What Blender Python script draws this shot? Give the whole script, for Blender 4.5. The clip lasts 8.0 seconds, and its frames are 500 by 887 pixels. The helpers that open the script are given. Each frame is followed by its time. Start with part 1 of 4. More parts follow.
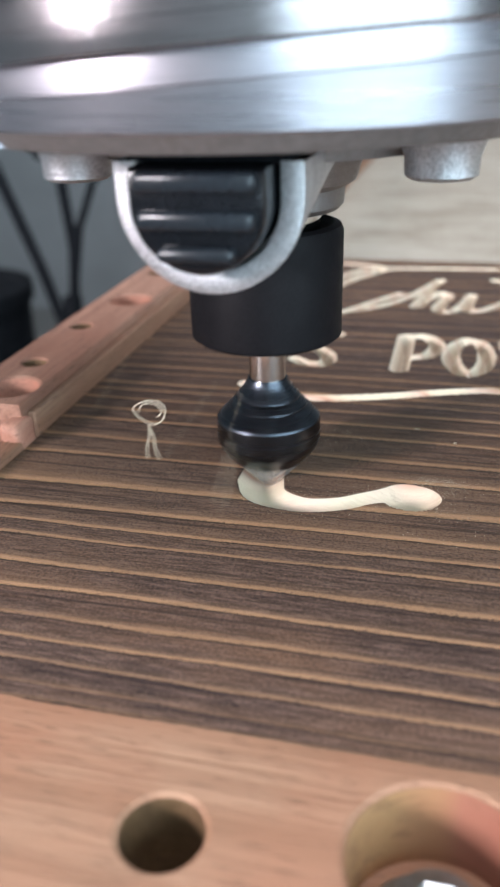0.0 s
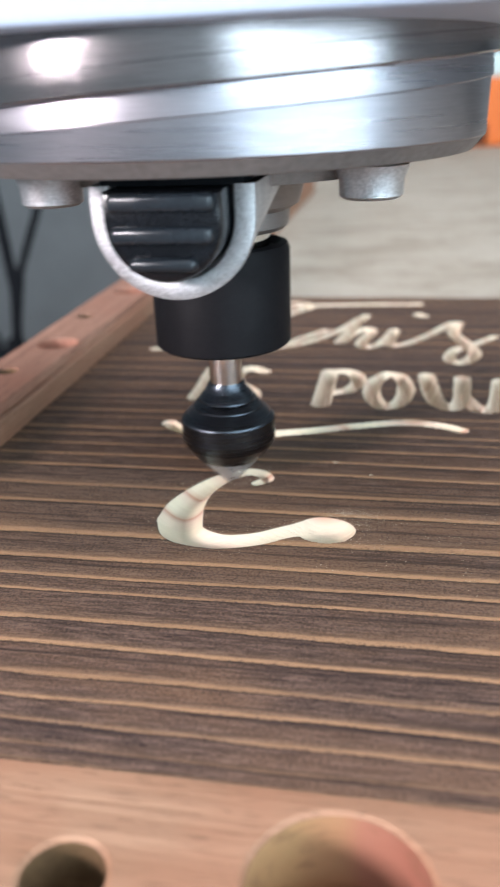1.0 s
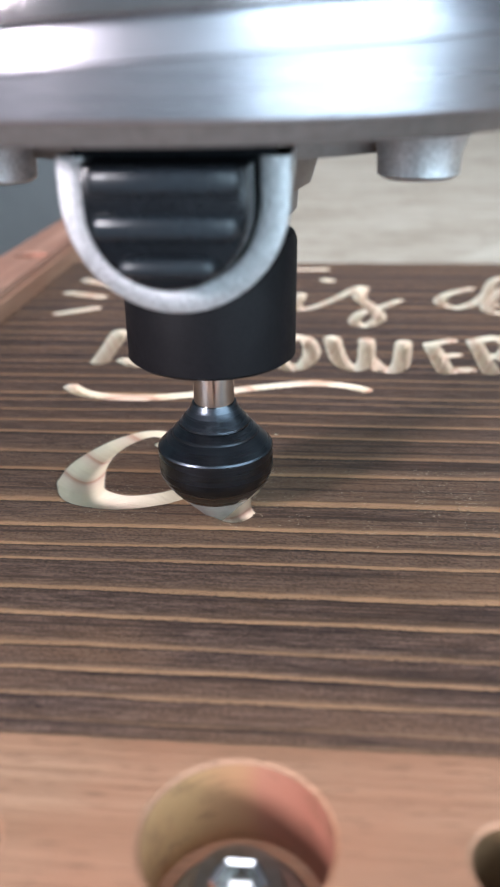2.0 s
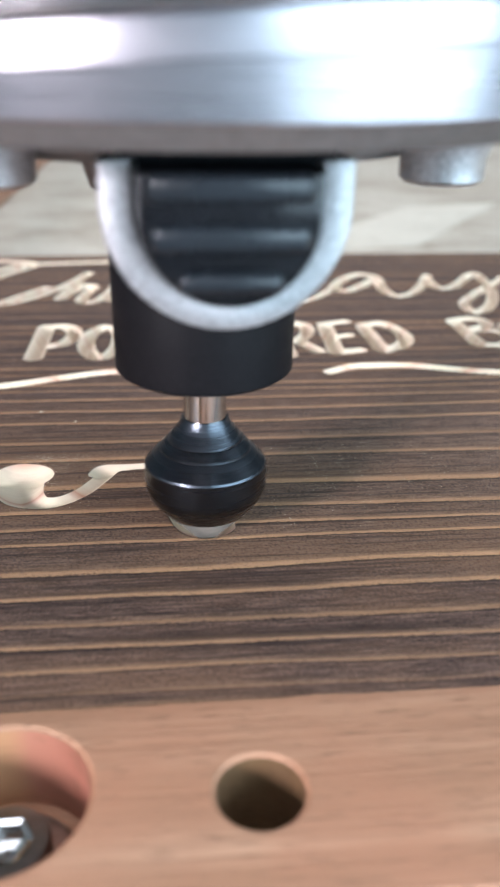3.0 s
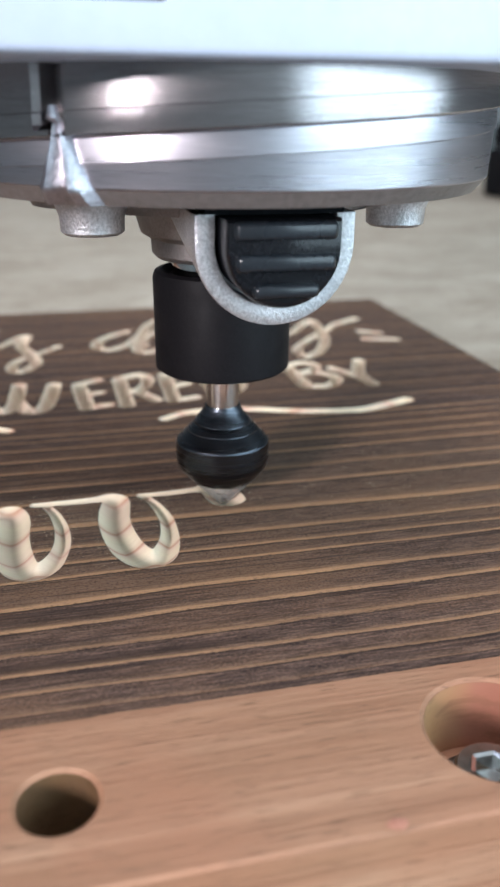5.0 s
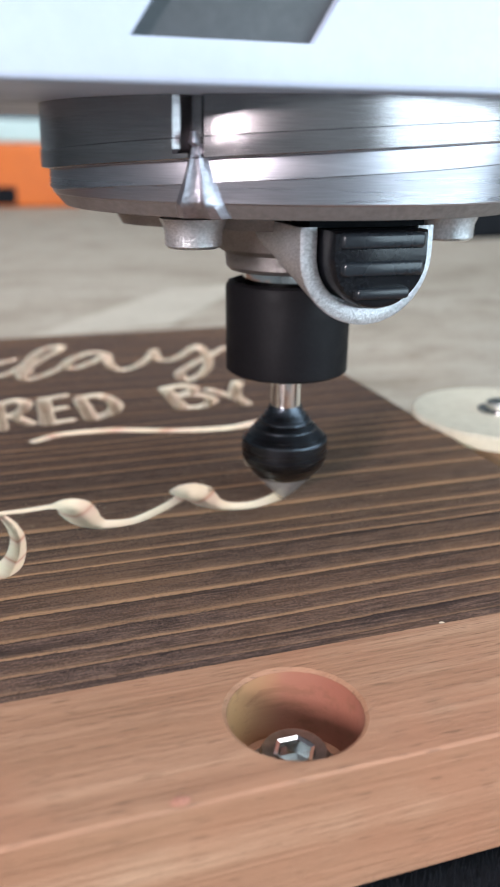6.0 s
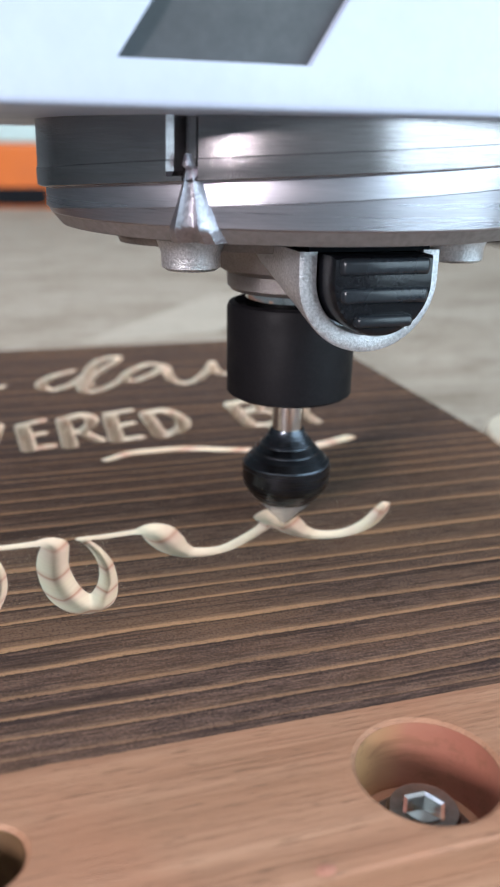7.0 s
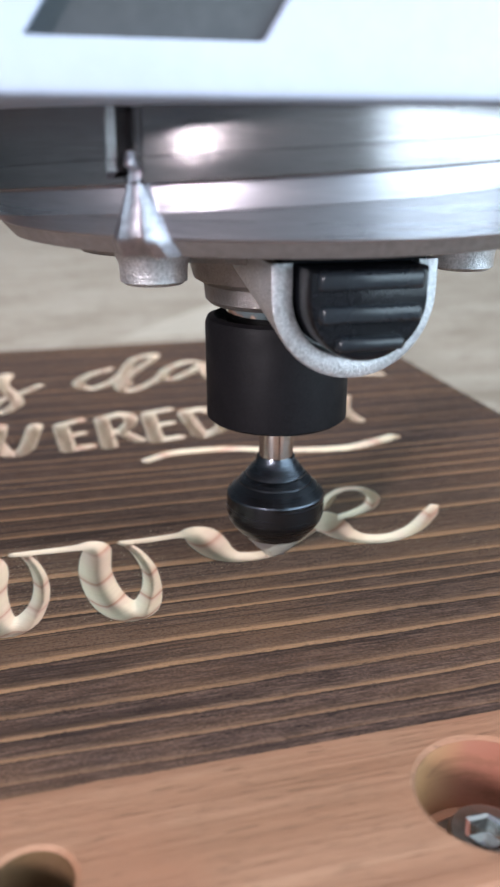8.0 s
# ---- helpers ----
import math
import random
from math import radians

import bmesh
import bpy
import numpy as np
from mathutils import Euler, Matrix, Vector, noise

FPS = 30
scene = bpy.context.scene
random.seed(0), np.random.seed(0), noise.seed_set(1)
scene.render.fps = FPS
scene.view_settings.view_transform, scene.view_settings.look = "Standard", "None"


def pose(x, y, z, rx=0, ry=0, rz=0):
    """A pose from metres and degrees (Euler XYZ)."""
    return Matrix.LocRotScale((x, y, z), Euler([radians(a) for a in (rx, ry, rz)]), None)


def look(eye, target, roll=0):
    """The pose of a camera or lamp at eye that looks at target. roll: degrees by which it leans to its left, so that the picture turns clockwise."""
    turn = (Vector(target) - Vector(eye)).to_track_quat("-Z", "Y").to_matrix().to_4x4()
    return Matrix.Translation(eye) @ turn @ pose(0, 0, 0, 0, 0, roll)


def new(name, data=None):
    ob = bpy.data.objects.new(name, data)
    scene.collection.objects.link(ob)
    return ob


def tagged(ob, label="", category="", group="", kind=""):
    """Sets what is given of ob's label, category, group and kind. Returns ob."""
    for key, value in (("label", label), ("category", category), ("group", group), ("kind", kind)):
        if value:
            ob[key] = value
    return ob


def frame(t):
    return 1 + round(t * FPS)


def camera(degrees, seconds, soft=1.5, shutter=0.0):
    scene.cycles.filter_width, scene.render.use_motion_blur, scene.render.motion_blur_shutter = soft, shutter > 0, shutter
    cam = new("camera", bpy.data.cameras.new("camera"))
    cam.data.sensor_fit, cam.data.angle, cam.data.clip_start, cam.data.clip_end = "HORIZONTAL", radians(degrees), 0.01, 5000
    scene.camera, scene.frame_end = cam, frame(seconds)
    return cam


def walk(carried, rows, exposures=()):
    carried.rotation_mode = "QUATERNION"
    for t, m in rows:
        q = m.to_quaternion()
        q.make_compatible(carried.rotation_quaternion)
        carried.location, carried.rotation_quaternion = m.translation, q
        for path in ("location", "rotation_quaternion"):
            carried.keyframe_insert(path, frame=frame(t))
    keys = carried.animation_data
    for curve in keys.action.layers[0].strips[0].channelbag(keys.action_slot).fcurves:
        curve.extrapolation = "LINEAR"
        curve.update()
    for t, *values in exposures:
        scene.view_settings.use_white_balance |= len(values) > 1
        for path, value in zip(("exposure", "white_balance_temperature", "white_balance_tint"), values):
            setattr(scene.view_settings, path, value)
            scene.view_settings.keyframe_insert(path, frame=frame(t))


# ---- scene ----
# camera
cam = camera(33.7, 8.0, soft=1.9, shutter=0.35)
cam.data.dof.use_dof = True
cam.data.dof.focus_distance = 0.133
cam.data.dof.aperture_fstop = 30.0
# seconds, eye in metres, yaw, pitch, roll in degrees
PATH = [
    (0, 0.10034, -0.06730, 0.06991, 14.78, -25.44, -1.84),
    (0.5, 0.10287, -0.06834, 0.07126, 15.57, -24.19, -2.08),
    (1, 0.10748, -0.06793, 0.07109, 11.21, -23.07, -2.39),
    (1.2, 0.10389, -0.06639, 0.07018, 10.56, -23.50, -1.67),
    (2.3, 0.11191, -0.06802, 0.06727, 2.72, -25.27, -0.54),
    (2.5, 0.11312, -0.06942, 0.06890, 1.16, -25.43, -0.03),
    (3, 0.12205, -0.07355, 0.06793, -5.70, -25.29, 0.83),
    (3.5, 0.11994, -0.07587, 0.06998, -6.10, -25.68, 0.18),
    (4, 0.12736, -0.07853, 0.07098, -7.41, -24.89, -0.21),
    (5.3, 0.13371, -0.08777, 0.07183, -14.85, -20.93, 0.85),
    (5.5, 0.13518, -0.08809, 0.07147, -15.25, -20.39, 0.99),
    (6, 0.14910, -0.09900, 0.07110, -18.19, -19.63, 0.53),
    (6.5, 0.14851, -0.09450, 0.07301, -19.13, -19.28, -0.29),
    (7, 0.13671, -0.08830, 0.07420, -16.91, -19.63, 0.98),
    (7.5, 0.14017, -0.08696, 0.07518, -16.34, -19.77, 0.07),
    (8, 0.13530, -0.08305, 0.07388, -14.63, -20.00, 0.09),
]
walk(cam, [(t, pose(x, y, z, 90 + pitch, 0, yaw) @ pose(0, 0, 0, 0, 0, roll)) for t, x, y, z, yaw, pitch, roll in PATH],
     exposures=[(0, 0.48, 6300, 13), (0.5, 0.55, 6350, 13), (1.2, 0.52, 6400, 14), (2.5, 0.64, 6050, 12), (3.0, 0.71, 6100, 12), (3.5, 0.46, 6000, 12), (4, 0.44, 6100, 12), (5.3, 0.23, 6400, 13),
                (6.0, 0.27, 6450, 14), (6.5, 0.20, 6400, 14), (7.5, 0.19, 6300, 13), (8, 0.31, 6350, 15)])

# light: a workshop with a cool window behind to the right and a ceiling tube lamp to the left
world = bpy.data.worlds.new("world")
scene.world = world
world.use_nodes = True
sky = world.node_tree.nodes.new("ShaderNodeTexSky")
sky.sky_type = "NISHITA"
sky.sun_disc = False
sky.sun_elevation, sky.sun_rotation = radians(40), radians(140)
world.node_tree.links.new(sky.outputs[0], world.node_tree.nodes["Background"].inputs[0])
world.node_tree.nodes["Background"].inputs[1].default_value = 0.08


def area(name, size_x, size_y, power, colour, m):
    data = bpy.data.lights.new(name, "AREA")
    data.shape, data.size, data.size_y, data.energy, data.color = "RECTANGLE", size_x, size_y, power, colour
    lamp = new(name, data)
    lamp.matrix_world = m
    return lamp


area("window_light", 3.2, 2.2, 92, (0.68, 0.90, 1.0), look((2.10, -1.62, 0.75), (0.12, 0.1, 0.05)))
area("work_lamp", 0.24, 0.32, 24, (1.0, 0.94, 0.96), look((-0.95, -1.08, 0.50), (0.12, 0.1, 0.05)))
area("ceiling_light", 1.8, 1.2, 20, (0.92, 0.94, 1.0), look((0.2, 0.05, 1.65), (0.15, 0.1, 0.0)))


# materials
def material(name, rough=0.5, metal=0.0):
    mat = bpy.data.materials.new(name)
    mat.use_nodes = True
    b = mat.node_tree.nodes["Principled BSDF"]
    b.inputs["Roughness"].default_value, b.inputs["Metallic"].default_value = rough, metal
    return mat, mat.node_tree, b


def nodes(tree, kind, **values):
    n = tree.nodes.new(kind)
    for key, value in values.items():
        n.inputs[key].default_value = value
    return n


def coords(tree, scale, space="Object"):
    c = tree.nodes.new("ShaderNodeTexCoord")
    m = nodes(tree, "ShaderNodeMapping", Scale=scale)
    tree.links.new(c.outputs[space], m.inputs[0])
    return m.outputs[0]


def grain(tree, vector, scale, detail=4.0, rough=0.6, distort=0.0):
    n = nodes(tree, "ShaderNodeTexNoise", Scale=scale, Detail=detail, Roughness=rough, Distortion=distort)
    tree.links.new(vector, n.inputs["Vector"])
    return n.outputs[0]


def ramp(tree, value, *stops):
    n = tree.nodes.new("ShaderNodeValToRGB")
    while len(n.color_ramp.elements) < len(stops):
        n.color_ramp.elements.new(0.5)
    for e, (at, colour) in zip(n.color_ramp.elements, stops):
        e.position, e.color = at, (*colour, 1) if len(colour) == 3 else colour
    tree.links.new(value, n.inputs[0])
    return n.outputs[0]


def sums(tree, kind, a, b):
    n = tree.nodes.new("ShaderNodeMath")
    n.operation = kind
    for k, v in enumerate((a, b)):
        if isinstance(v, (int, float)):
            n.inputs[k].default_value = v
        else:
            tree.links.new(v, n.inputs[k])
    return n.outputs[0]


def mixed(tree, factor, a, b, kind="MIX"):
    n = tree.nodes.new("ShaderNodeMix")
    n.data_type, n.blend_type = "RGBA", kind
    for k, v in ((0, factor), (6, a), (7, b)):
        if isinstance(v, (int, float)):
            n.inputs[k].default_value = v
        elif isinstance(v, tuple):
            n.inputs[k].default_value = (*v, 1)
        else:
            tree.links.new(v, n.inputs[k])
    return n.outputs[2]


def bump(tree, b, height, strength, distance=0.001):
    n = nodes(tree, "ShaderNodeBump", Strength=strength, Distance=distance)
    tree.links.new(height, n.inputs["Height"])
    tree.links.new(n.outputs[0], b.inputs["Normal"])


# where the growth rings meet the board's face, in centimetres from its front edge
RINGS = [0.0, 0.21, 0.60, 1.03, 1.50, 2.14, 2.75, 3.53, 3.92, 4.43, 5.23, 6.39, 7.15, 8.05, 8.66, 9.29, 9.82, 10.19, 10.88]
RINGS += [11.3, 11.9, 12.3, 13.0, 13.3, 14.1, 14.6, 15.5, 16.2, 16.6, 17.5, 18.3, 18.9, 19.9, 20.6, 21.5, 22.1, 22.9, 24.0]


def wood_board():
    """Dark stained softwood; below the stained skin the wood is raw."""
    mat, tree, b = material("stained_pine", 0.5)
    link = tree.links.new
    sep = tree.nodes.new("ShaderNodeSeparateXYZ")
    link(coords(tree, (1.0, 1.0, 1.0)), sep.inputs[0])
    bend = grain(tree, coords(tree, (9.0, 30.0, 0.0)), 1.0, 2.0, 0.5)
    fine = grain(tree, coords(tree, (55.0, 260.0, 0.0)), 1.0, 3.0, 0.6)
    y = sums(tree, "ADD", sep.outputs[1], sums(tree, "MULTIPLY", sums(tree, "SUBTRACT", bend, 0.5), 0.0045))
    y = sums(tree, "ADD", y, sums(tree, "MULTIPLY", sums(tree, "SUBTRACT", fine, 0.5), 0.0009))
    curve = tree.nodes.new("ShaderNodeFloatCurve")
    line_up = curve.mapping.curves[0]
    count = len(RINGS) - 1
    for k, at in enumerate(RINGS[1:-1]):
        line_up.points.new(at / RINGS[-1], (k + 1) / count)
    for point in line_up.points:
        point.handle_type = "VECTOR"
    curve.mapping.update()
    link(sums(tree, "MULTIPLY", y, 100.0 / RINGS[-1]), curve.inputs["Value"])
    phase = sums(tree, "MULTIPLY", curve.outputs[0], float(count))
    ring = sums(tree, "FRACT", phase, 0.0)
    chance = tree.nodes.new("ShaderNodeTexWhiteNoise")
    chance.noise_dimensions = "1D"
    link(sums(tree, "FLOOR", phase, 0.0), chance.inputs["W"])
    fibre = grain(tree, coords(tree, (160.0, 1300.0, 0.0)), 1.0, 6.0, 0.75)
    speck = grain(tree, coords(tree, (1300.0, 2600.0, 0.0)), 1.0, 4.0, 0.75)
    patch = grain(tree, coords(tree, (14.0, 50.0, 0.0)), 1.0, 4.0, 0.65)
    # pale early wood: sharp on its near side, fading away from it, frayed by the fibres
    swell = grain(tree, coords(tree, (45.0, 170.0, 0.0)), 1.0, 3.0, 0.6)
    frayed = sums(tree, "ADD", ring, sums(tree, "MULTIPLY", sums(tree, "SUBTRACT", speck, 0.5), 0.26))
    frayed = sums(tree, "ADD", frayed, sums(tree, "MULTIPLY", sums(tree, "SUBTRACT", swell, 0.5), 0.13))
    line = ramp(tree, frayed, (0.0, (0.15, 0.15, 0.15)), (0.03, (1, 1, 1)), (0.12, (0.95, 0.95, 0.95)), (0.18, (0.26, 0.26, 0.26)), (0.36, (0.05, 0.05, 0.05)), (1.0, (0, 0, 0)))
    line = sums(tree, "MULTIPLY", line, ramp(tree, patch, (0.3, (0.6, 0.6, 0.6)), (0.6, (1, 1, 1))))
    line = sums(tree, "MULTIPLY", line, ramp(tree, chance.outputs[0], (0.0, (0.62, 0.62, 0.62)), (0.5, (1, 1, 1))))
    line = sums(tree, "MULTIPLY", line, ramp(tree, speck, (0.36, (0.5, 0.5, 0.5)), (0.50, (1, 1, 1))))
    # colours darken towards the far half, where the rings hardly show
    far_tone = ramp(tree, sums(tree, "ADD", sep.outputs[1], sums(tree, "MULTIPLY", sums(tree, "SUBTRACT", patch, 0.5), 0.05)), (0.07, (1, 1, 1)), (0.125, (0.52, 0.52, 0.52)))
    line = sums(tree, "MULTIPLY", line, far_tone)
    line = sums(tree, "MULTIPLY", line, ramp(tree, sep.outputs[1], (0.003, (0.4, 0.4, 0.4)), (0.014, (1, 1, 1))))
    dark = ramp(tree, fibre, (0.36, (0.019, 0.010, 0.009)), (0.49, (0.085, 0.049, 0.038)), (0.62, (0.198, 0.117, 0.087)))
    dark = mixed(tree, ramp(tree, speck, (0.50, (0, 0, 0)), (0.66, (0.6, 0.6, 0.6))), dark, (0.15, 0.105, 0.078))
    dark = mixed(tree, ramp(tree, speck, (0.34, (0.6, 0.6, 0.6)), (0.46, (0, 0, 0))), dark, (0.020, 0.012, 0.010))
    dark = mixed(tree, ramp(tree, patch, (0.44, (0, 0, 0)), (0.64, (0.75, 0.75, 0.75))), dark, (0.19, 0.100, 0.058))
    pepper = grain(tree, coords(tree, (2100.0, 2100.0, 0.0)), 1.0, 2.0, 0.6)
    dark = mixed(tree, ramp(tree, pepper, (0.36, (0.5, 0.5, 0.5)), (0.48, (0, 0, 0))), dark, (0.030, 0.017, 0.016))
    dark = mixed(tree, ramp(tree, pepper, (0.54, (0, 0, 0)), (0.66, (0.4, 0.4, 0.4))), dark, (0.245, 0.145, 0.102))
    # a film of fine brown sawdust in the pores round the line of the cut
    reach = sums(tree, "ADD", sep.outputs[1], sums(tree, "MULTIPLY", sums(tree, "SUBTRACT", patch, 0.5), 0.04))
    film = ramp(tree, reach, (0.018, (0, 0, 0)), (0.042, (0.5, 0.5, 0.5)), (0.068, (0.5, 0.5, 0.5)), (0.092, (0, 0, 0)))
    film = sums(tree, "MULTIPLY", film, ramp(tree, pepper, (0.40, (0.12, 0.12, 0.12)), (0.60, (0.8, 0.8, 0.8))))
    dark = mixed(tree, film, dark, (0.25, 0.155, 0.098))
    # thin dark summer-wood streaks between the pale rings
    streak = grain(tree, coords(tree, (12.0, 620.0, 0.0)), 1.0, 3.0, 0.6)
    dark = mixed(tree, ramp(tree, streak, (0.36, (0.75, 0.75, 0.75)), (0.47, (0, 0, 0))), dark, (0.026, 0.015, 0.014))
    dark = mixed(tree, ramp(tree, ring, (0.93, (0, 0, 0)), (0.985, (0.7, 0.7, 0.7))), dark, (0.020, 0.011, 0.009))
    dark = mixed(tree, ramp(tree, far_tone, (0.52, (0.55, 0.55, 0.55)), (1.0, (0, 0, 0))), dark, (0.022, 0.013, 0.011))
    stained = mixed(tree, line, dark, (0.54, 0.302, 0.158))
    # raw wood in the cut
    rawring = ramp(tree, ring, (0.0, (0.60, 0.32, 0.22)), (0.05, (0.76, 0.58, 0.41)), (0.2, (0.83, 0.71, 0.53)), (0.55, (0.86, 0.74, 0.54)), (0.86, (0.81, 0.64, 0.49)), (1.0, (0.60, 0.31, 0.21)))
    rosy = grain(tree, coords(tree, (110.0, 60.0, 0.0)), 1.0, 2.0, 0.5)
    raw = mixed(tree, ramp(tree, rosy, (0.50, (0, 0, 0)), (0.70, (0.6, 0.6, 0.6))), rawring, (0.82, 0.60, 0.48))
    raw = mixed(tree, ramp(tree, fibre, (0.35, (0, 0, 0)), (0.8, (0.3, 0.3, 0.3))), raw, (0.56, 0.42, 0.28))
    # the lettering cut earlier is mixed greyer, by distance along the board
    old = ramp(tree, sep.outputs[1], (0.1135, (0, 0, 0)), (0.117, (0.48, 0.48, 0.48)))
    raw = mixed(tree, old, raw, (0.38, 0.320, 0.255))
    cut = ramp(tree, sums(tree, "MULTIPLY", sep.outputs[2], -1000.0), (0.10, (0, 0, 0)), (0.2, (1, 1, 1)))
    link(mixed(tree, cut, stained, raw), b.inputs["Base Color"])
    rough = ramp(tree, fibre, (0.35, (0.70, 0.70, 0.70)), (0.65, (0.48, 0.48, 0.48)))
    link(mixed(tree, cut, rough, (0.75, 0.75, 0.75)), b.inputs["Roughness"])
    h = sums(tree, "ADD", sums(tree, "MULTIPLY", fibre, 0.8), sums(tree, "MULTIPLY", line, -0.25))
    h = sums(tree, "ADD", h, sums(tree, "MULTIPLY", speck, 0.22))
    b.inputs["Specular IOR Level"].default_value = 0.3
    bump(tree, b, h, 0.6, 0.0004)
    return mat


def plain_wood(name, low, mid, high, scale=1.0, along="x"):
    mat, tree, b = material(name, 0.6)
    s = (6.0, 130.0, 130.0) if along == "x" else (130.0, 6.0, 130.0)
    s2 = (40.0, 1500.0, 1500.0) if along == "x" else (1500.0, 40.0, 1500.0)
    broad = grain(tree, coords(tree, tuple(v * scale for v in s)), 1.0, 3.0, 0.55, 0.4)
    fibre = grain(tree, coords(tree, tuple(v * scale for v in s2)), 1.0, 4.0, 0.7)
    stain = grain(tree, coords(tree, (30.0, 30.0, 30.0)), 1.0, 3.0, 0.6)
    c = ramp(tree, broad, (0.3, low), (0.5, mid), (0.7, high))
    c = mixed(tree, ramp(tree, fibre, (0.38, (0.45, 0.45, 0.45)), (0.56, (0, 0, 0))), c, tuple(v * 0.66 for v in low))
    c = mixed(tree, ramp(tree, stain, (0.42, (0, 0, 0)), (0.68, (0.8, 0.8, 0.8))), c, (mid[0] * 0.93, mid[1] * 0.80, mid[2] * 0.76))
    s3 = (230.0, 2600.0, 2600.0) if along == "x" else (2600.0, 230.0, 2600.0)
    pores = grain(tree, coords(tree, s3), 1.0, 2.0, 0.5)
    c = mixed(tree, ramp(tree, pores, (0.30, (0.7, 0.7, 0.7)), (0.40, (0, 0, 0))), c, tuple(v * 0.5 for v in low))
    tree.links.new(c, b.inputs["Base Color"])
    bump(tree, b, sums(tree, "ADD", broad, fibre), 0.45, 0.0005)
    return mat


def speckled(name, low, high, rough=0.6, metal=0.0, scale=900.0, strength=0.2, distance=0.0003, stretch=(1, 1, 1)):
    mat, tree, b = material(name, rough, metal)
    v = coords(tree, stretch)
    fine, coarse = grain(tree, v, scale, 4.0, 0.6), grain(tree, v, scale / 14, 3.0, 0.55)
    c = ramp(tree, fine, (0.3, low), (0.7, high))
    c = mixed(tree, ramp(tree, coarse, (0.4, (0, 0, 0)), (0.75, (0.5, 0.5, 0.5))), c, tuple(0.8 * v for v in low))
    tree.links.new(c, b.inputs["Base Color"])
    tree.links.new(ramp(tree, coarse, (0.3, (rough * 0.8,) * 3), (0.7, (min(1, rough * 1.2),) * 3)), b.inputs["Roughness"])
    bump(tree, b, fine, strength, distance)
    return mat


BOARD = wood_board()
STRIP = plain_wood("reddish_fir", (0.30, 0.146, 0.078), (0.40, 0.212, 0.124), (0.49, 0.288, 0.178))
SIDE_STRIP = plain_wood("reddish_cedar", (0.17, 0.082, 0.056), (0.34, 0.172, 0.115), (0.52, 0.29, 0.20), 0.9)


def end_grain():
    """Bored fir with dark burnt rings; side light painted in, patchy yellow to red."""
    mat, tree, b = material("fir_end_grain", 0.6)
    patch = grain(tree, coords(tree, (75.0, 75.0, 25.0)), 1.0, 2.0, 0.5)
    rings = grain(tree, coords(tree, (60.0, 500.0, 500.0)), 1.0, 3.0, 0.6)
    sep = tree.nodes.new("ShaderNodeSeparateXYZ")
    tree.links.new(coords(tree, (1.0, 1.0, 1.0), "Generated"), sep.inputs[0])
    side = sums(tree, "ADD", sep.outputs[0], sums(tree, "MULTIPLY", sums(tree, "SUBTRACT", patch, 0.5), 0.9))
    # colour holds the lit left wall and the shaded right wall
    c = ramp(tree, side, (0.22, (0.47, 0.262, 0.120)), (0.42, (0.43, 0.222, 0.115)), (0.60, (0.40, 0.170, 0.110)), (0.9, (0.34, 0.128, 0.085)))
    c = mixed(tree, ramp(tree, rings, (0.36, (0.45, 0.45, 0.45)), (0.48, (0, 0, 0))), c, (0.22, 0.10, 0.055))
    tree.links.new(c, b.inputs["Base Color"])
    bump(tree, b, rings, 0.4, 0.0004)
    return mat


END_GRAIN = end_grain()
# the shade inside the small bores is put into this dark wood colour
BORE_SHADE = plain_wood("shade_dark_fir", (0.11, 0.060, 0.027), (0.17, 0.098, 0.045), (0.24, 0.142, 0.070))
ROSY = plain_wood("pink_cedar", (0.40, 0.17, 0.11), (0.50, 0.235, 0.16), (0.56, 0.29, 0.20), 2.0, "y")
PALE_EDGE = plain_wood("pale_fir", (0.22, 0.105, 0.06), (0.33, 0.17, 0.105), (0.40, 0.23, 0.15), 1.0, "y")


def worn_board():
    """Dusty fibreboard with old cuts, stains and rubbed patches."""
    mat, tree, b = material("fibreboard", 0.75)
    fine = grain(tree, coords(tree, (400.0, 700.0, 400.0)), 1.0, 4.0, 0.65)
    cloud = grain(tree, coords(tree, (16.0, 34.0, 16.0)), 1.0, 5.0, 0.62, 0.5)
    spots = grain(tree, coords(tree, (90.0, 150.0, 90.0)), 1.0, 4.0, 0.7)
    scars = grain(tree, coords(tree, (5.0, 190.0, 5.0)), 1.0, 2.0, 0.5, 0.3)
    c = ramp(tree, cloud, (0.32, (0.27, 0.225, 0.17)), (0.47, (0.37, 0.318, 0.25)), (0.62, (0.44, 0.39, 0.32)))
    c = mixed(tree, ramp(tree, spots, (0.32, (0.6, 0.6, 0.6)), (0.45, (0, 0, 0))), c, (0.21, 0.165, 0.115))
    c = mixed(tree, ramp(tree, spots, (0.58, (0, 0, 0)), (0.72, (0.5, 0.5, 0.5))), c, (0.50, 0.45, 0.37))
    c = mixed(tree, ramp(tree, scars, (0.60, (0, 0, 0)), (0.68, (0.4, 0.4, 0.4))), c, (0.48, 0.43, 0.36))
    c = mixed(tree, ramp(tree, fine, (0.35, (0.3, 0.3, 0.3)), (0.6, (0, 0, 0))), c, (0.25, 0.20, 0.15))
    tree.links.new(c, b.inputs["Base Color"])
    bump(tree, b, sums(tree, "ADD", fine, scars), 0.2, 0.0006)
    return mat


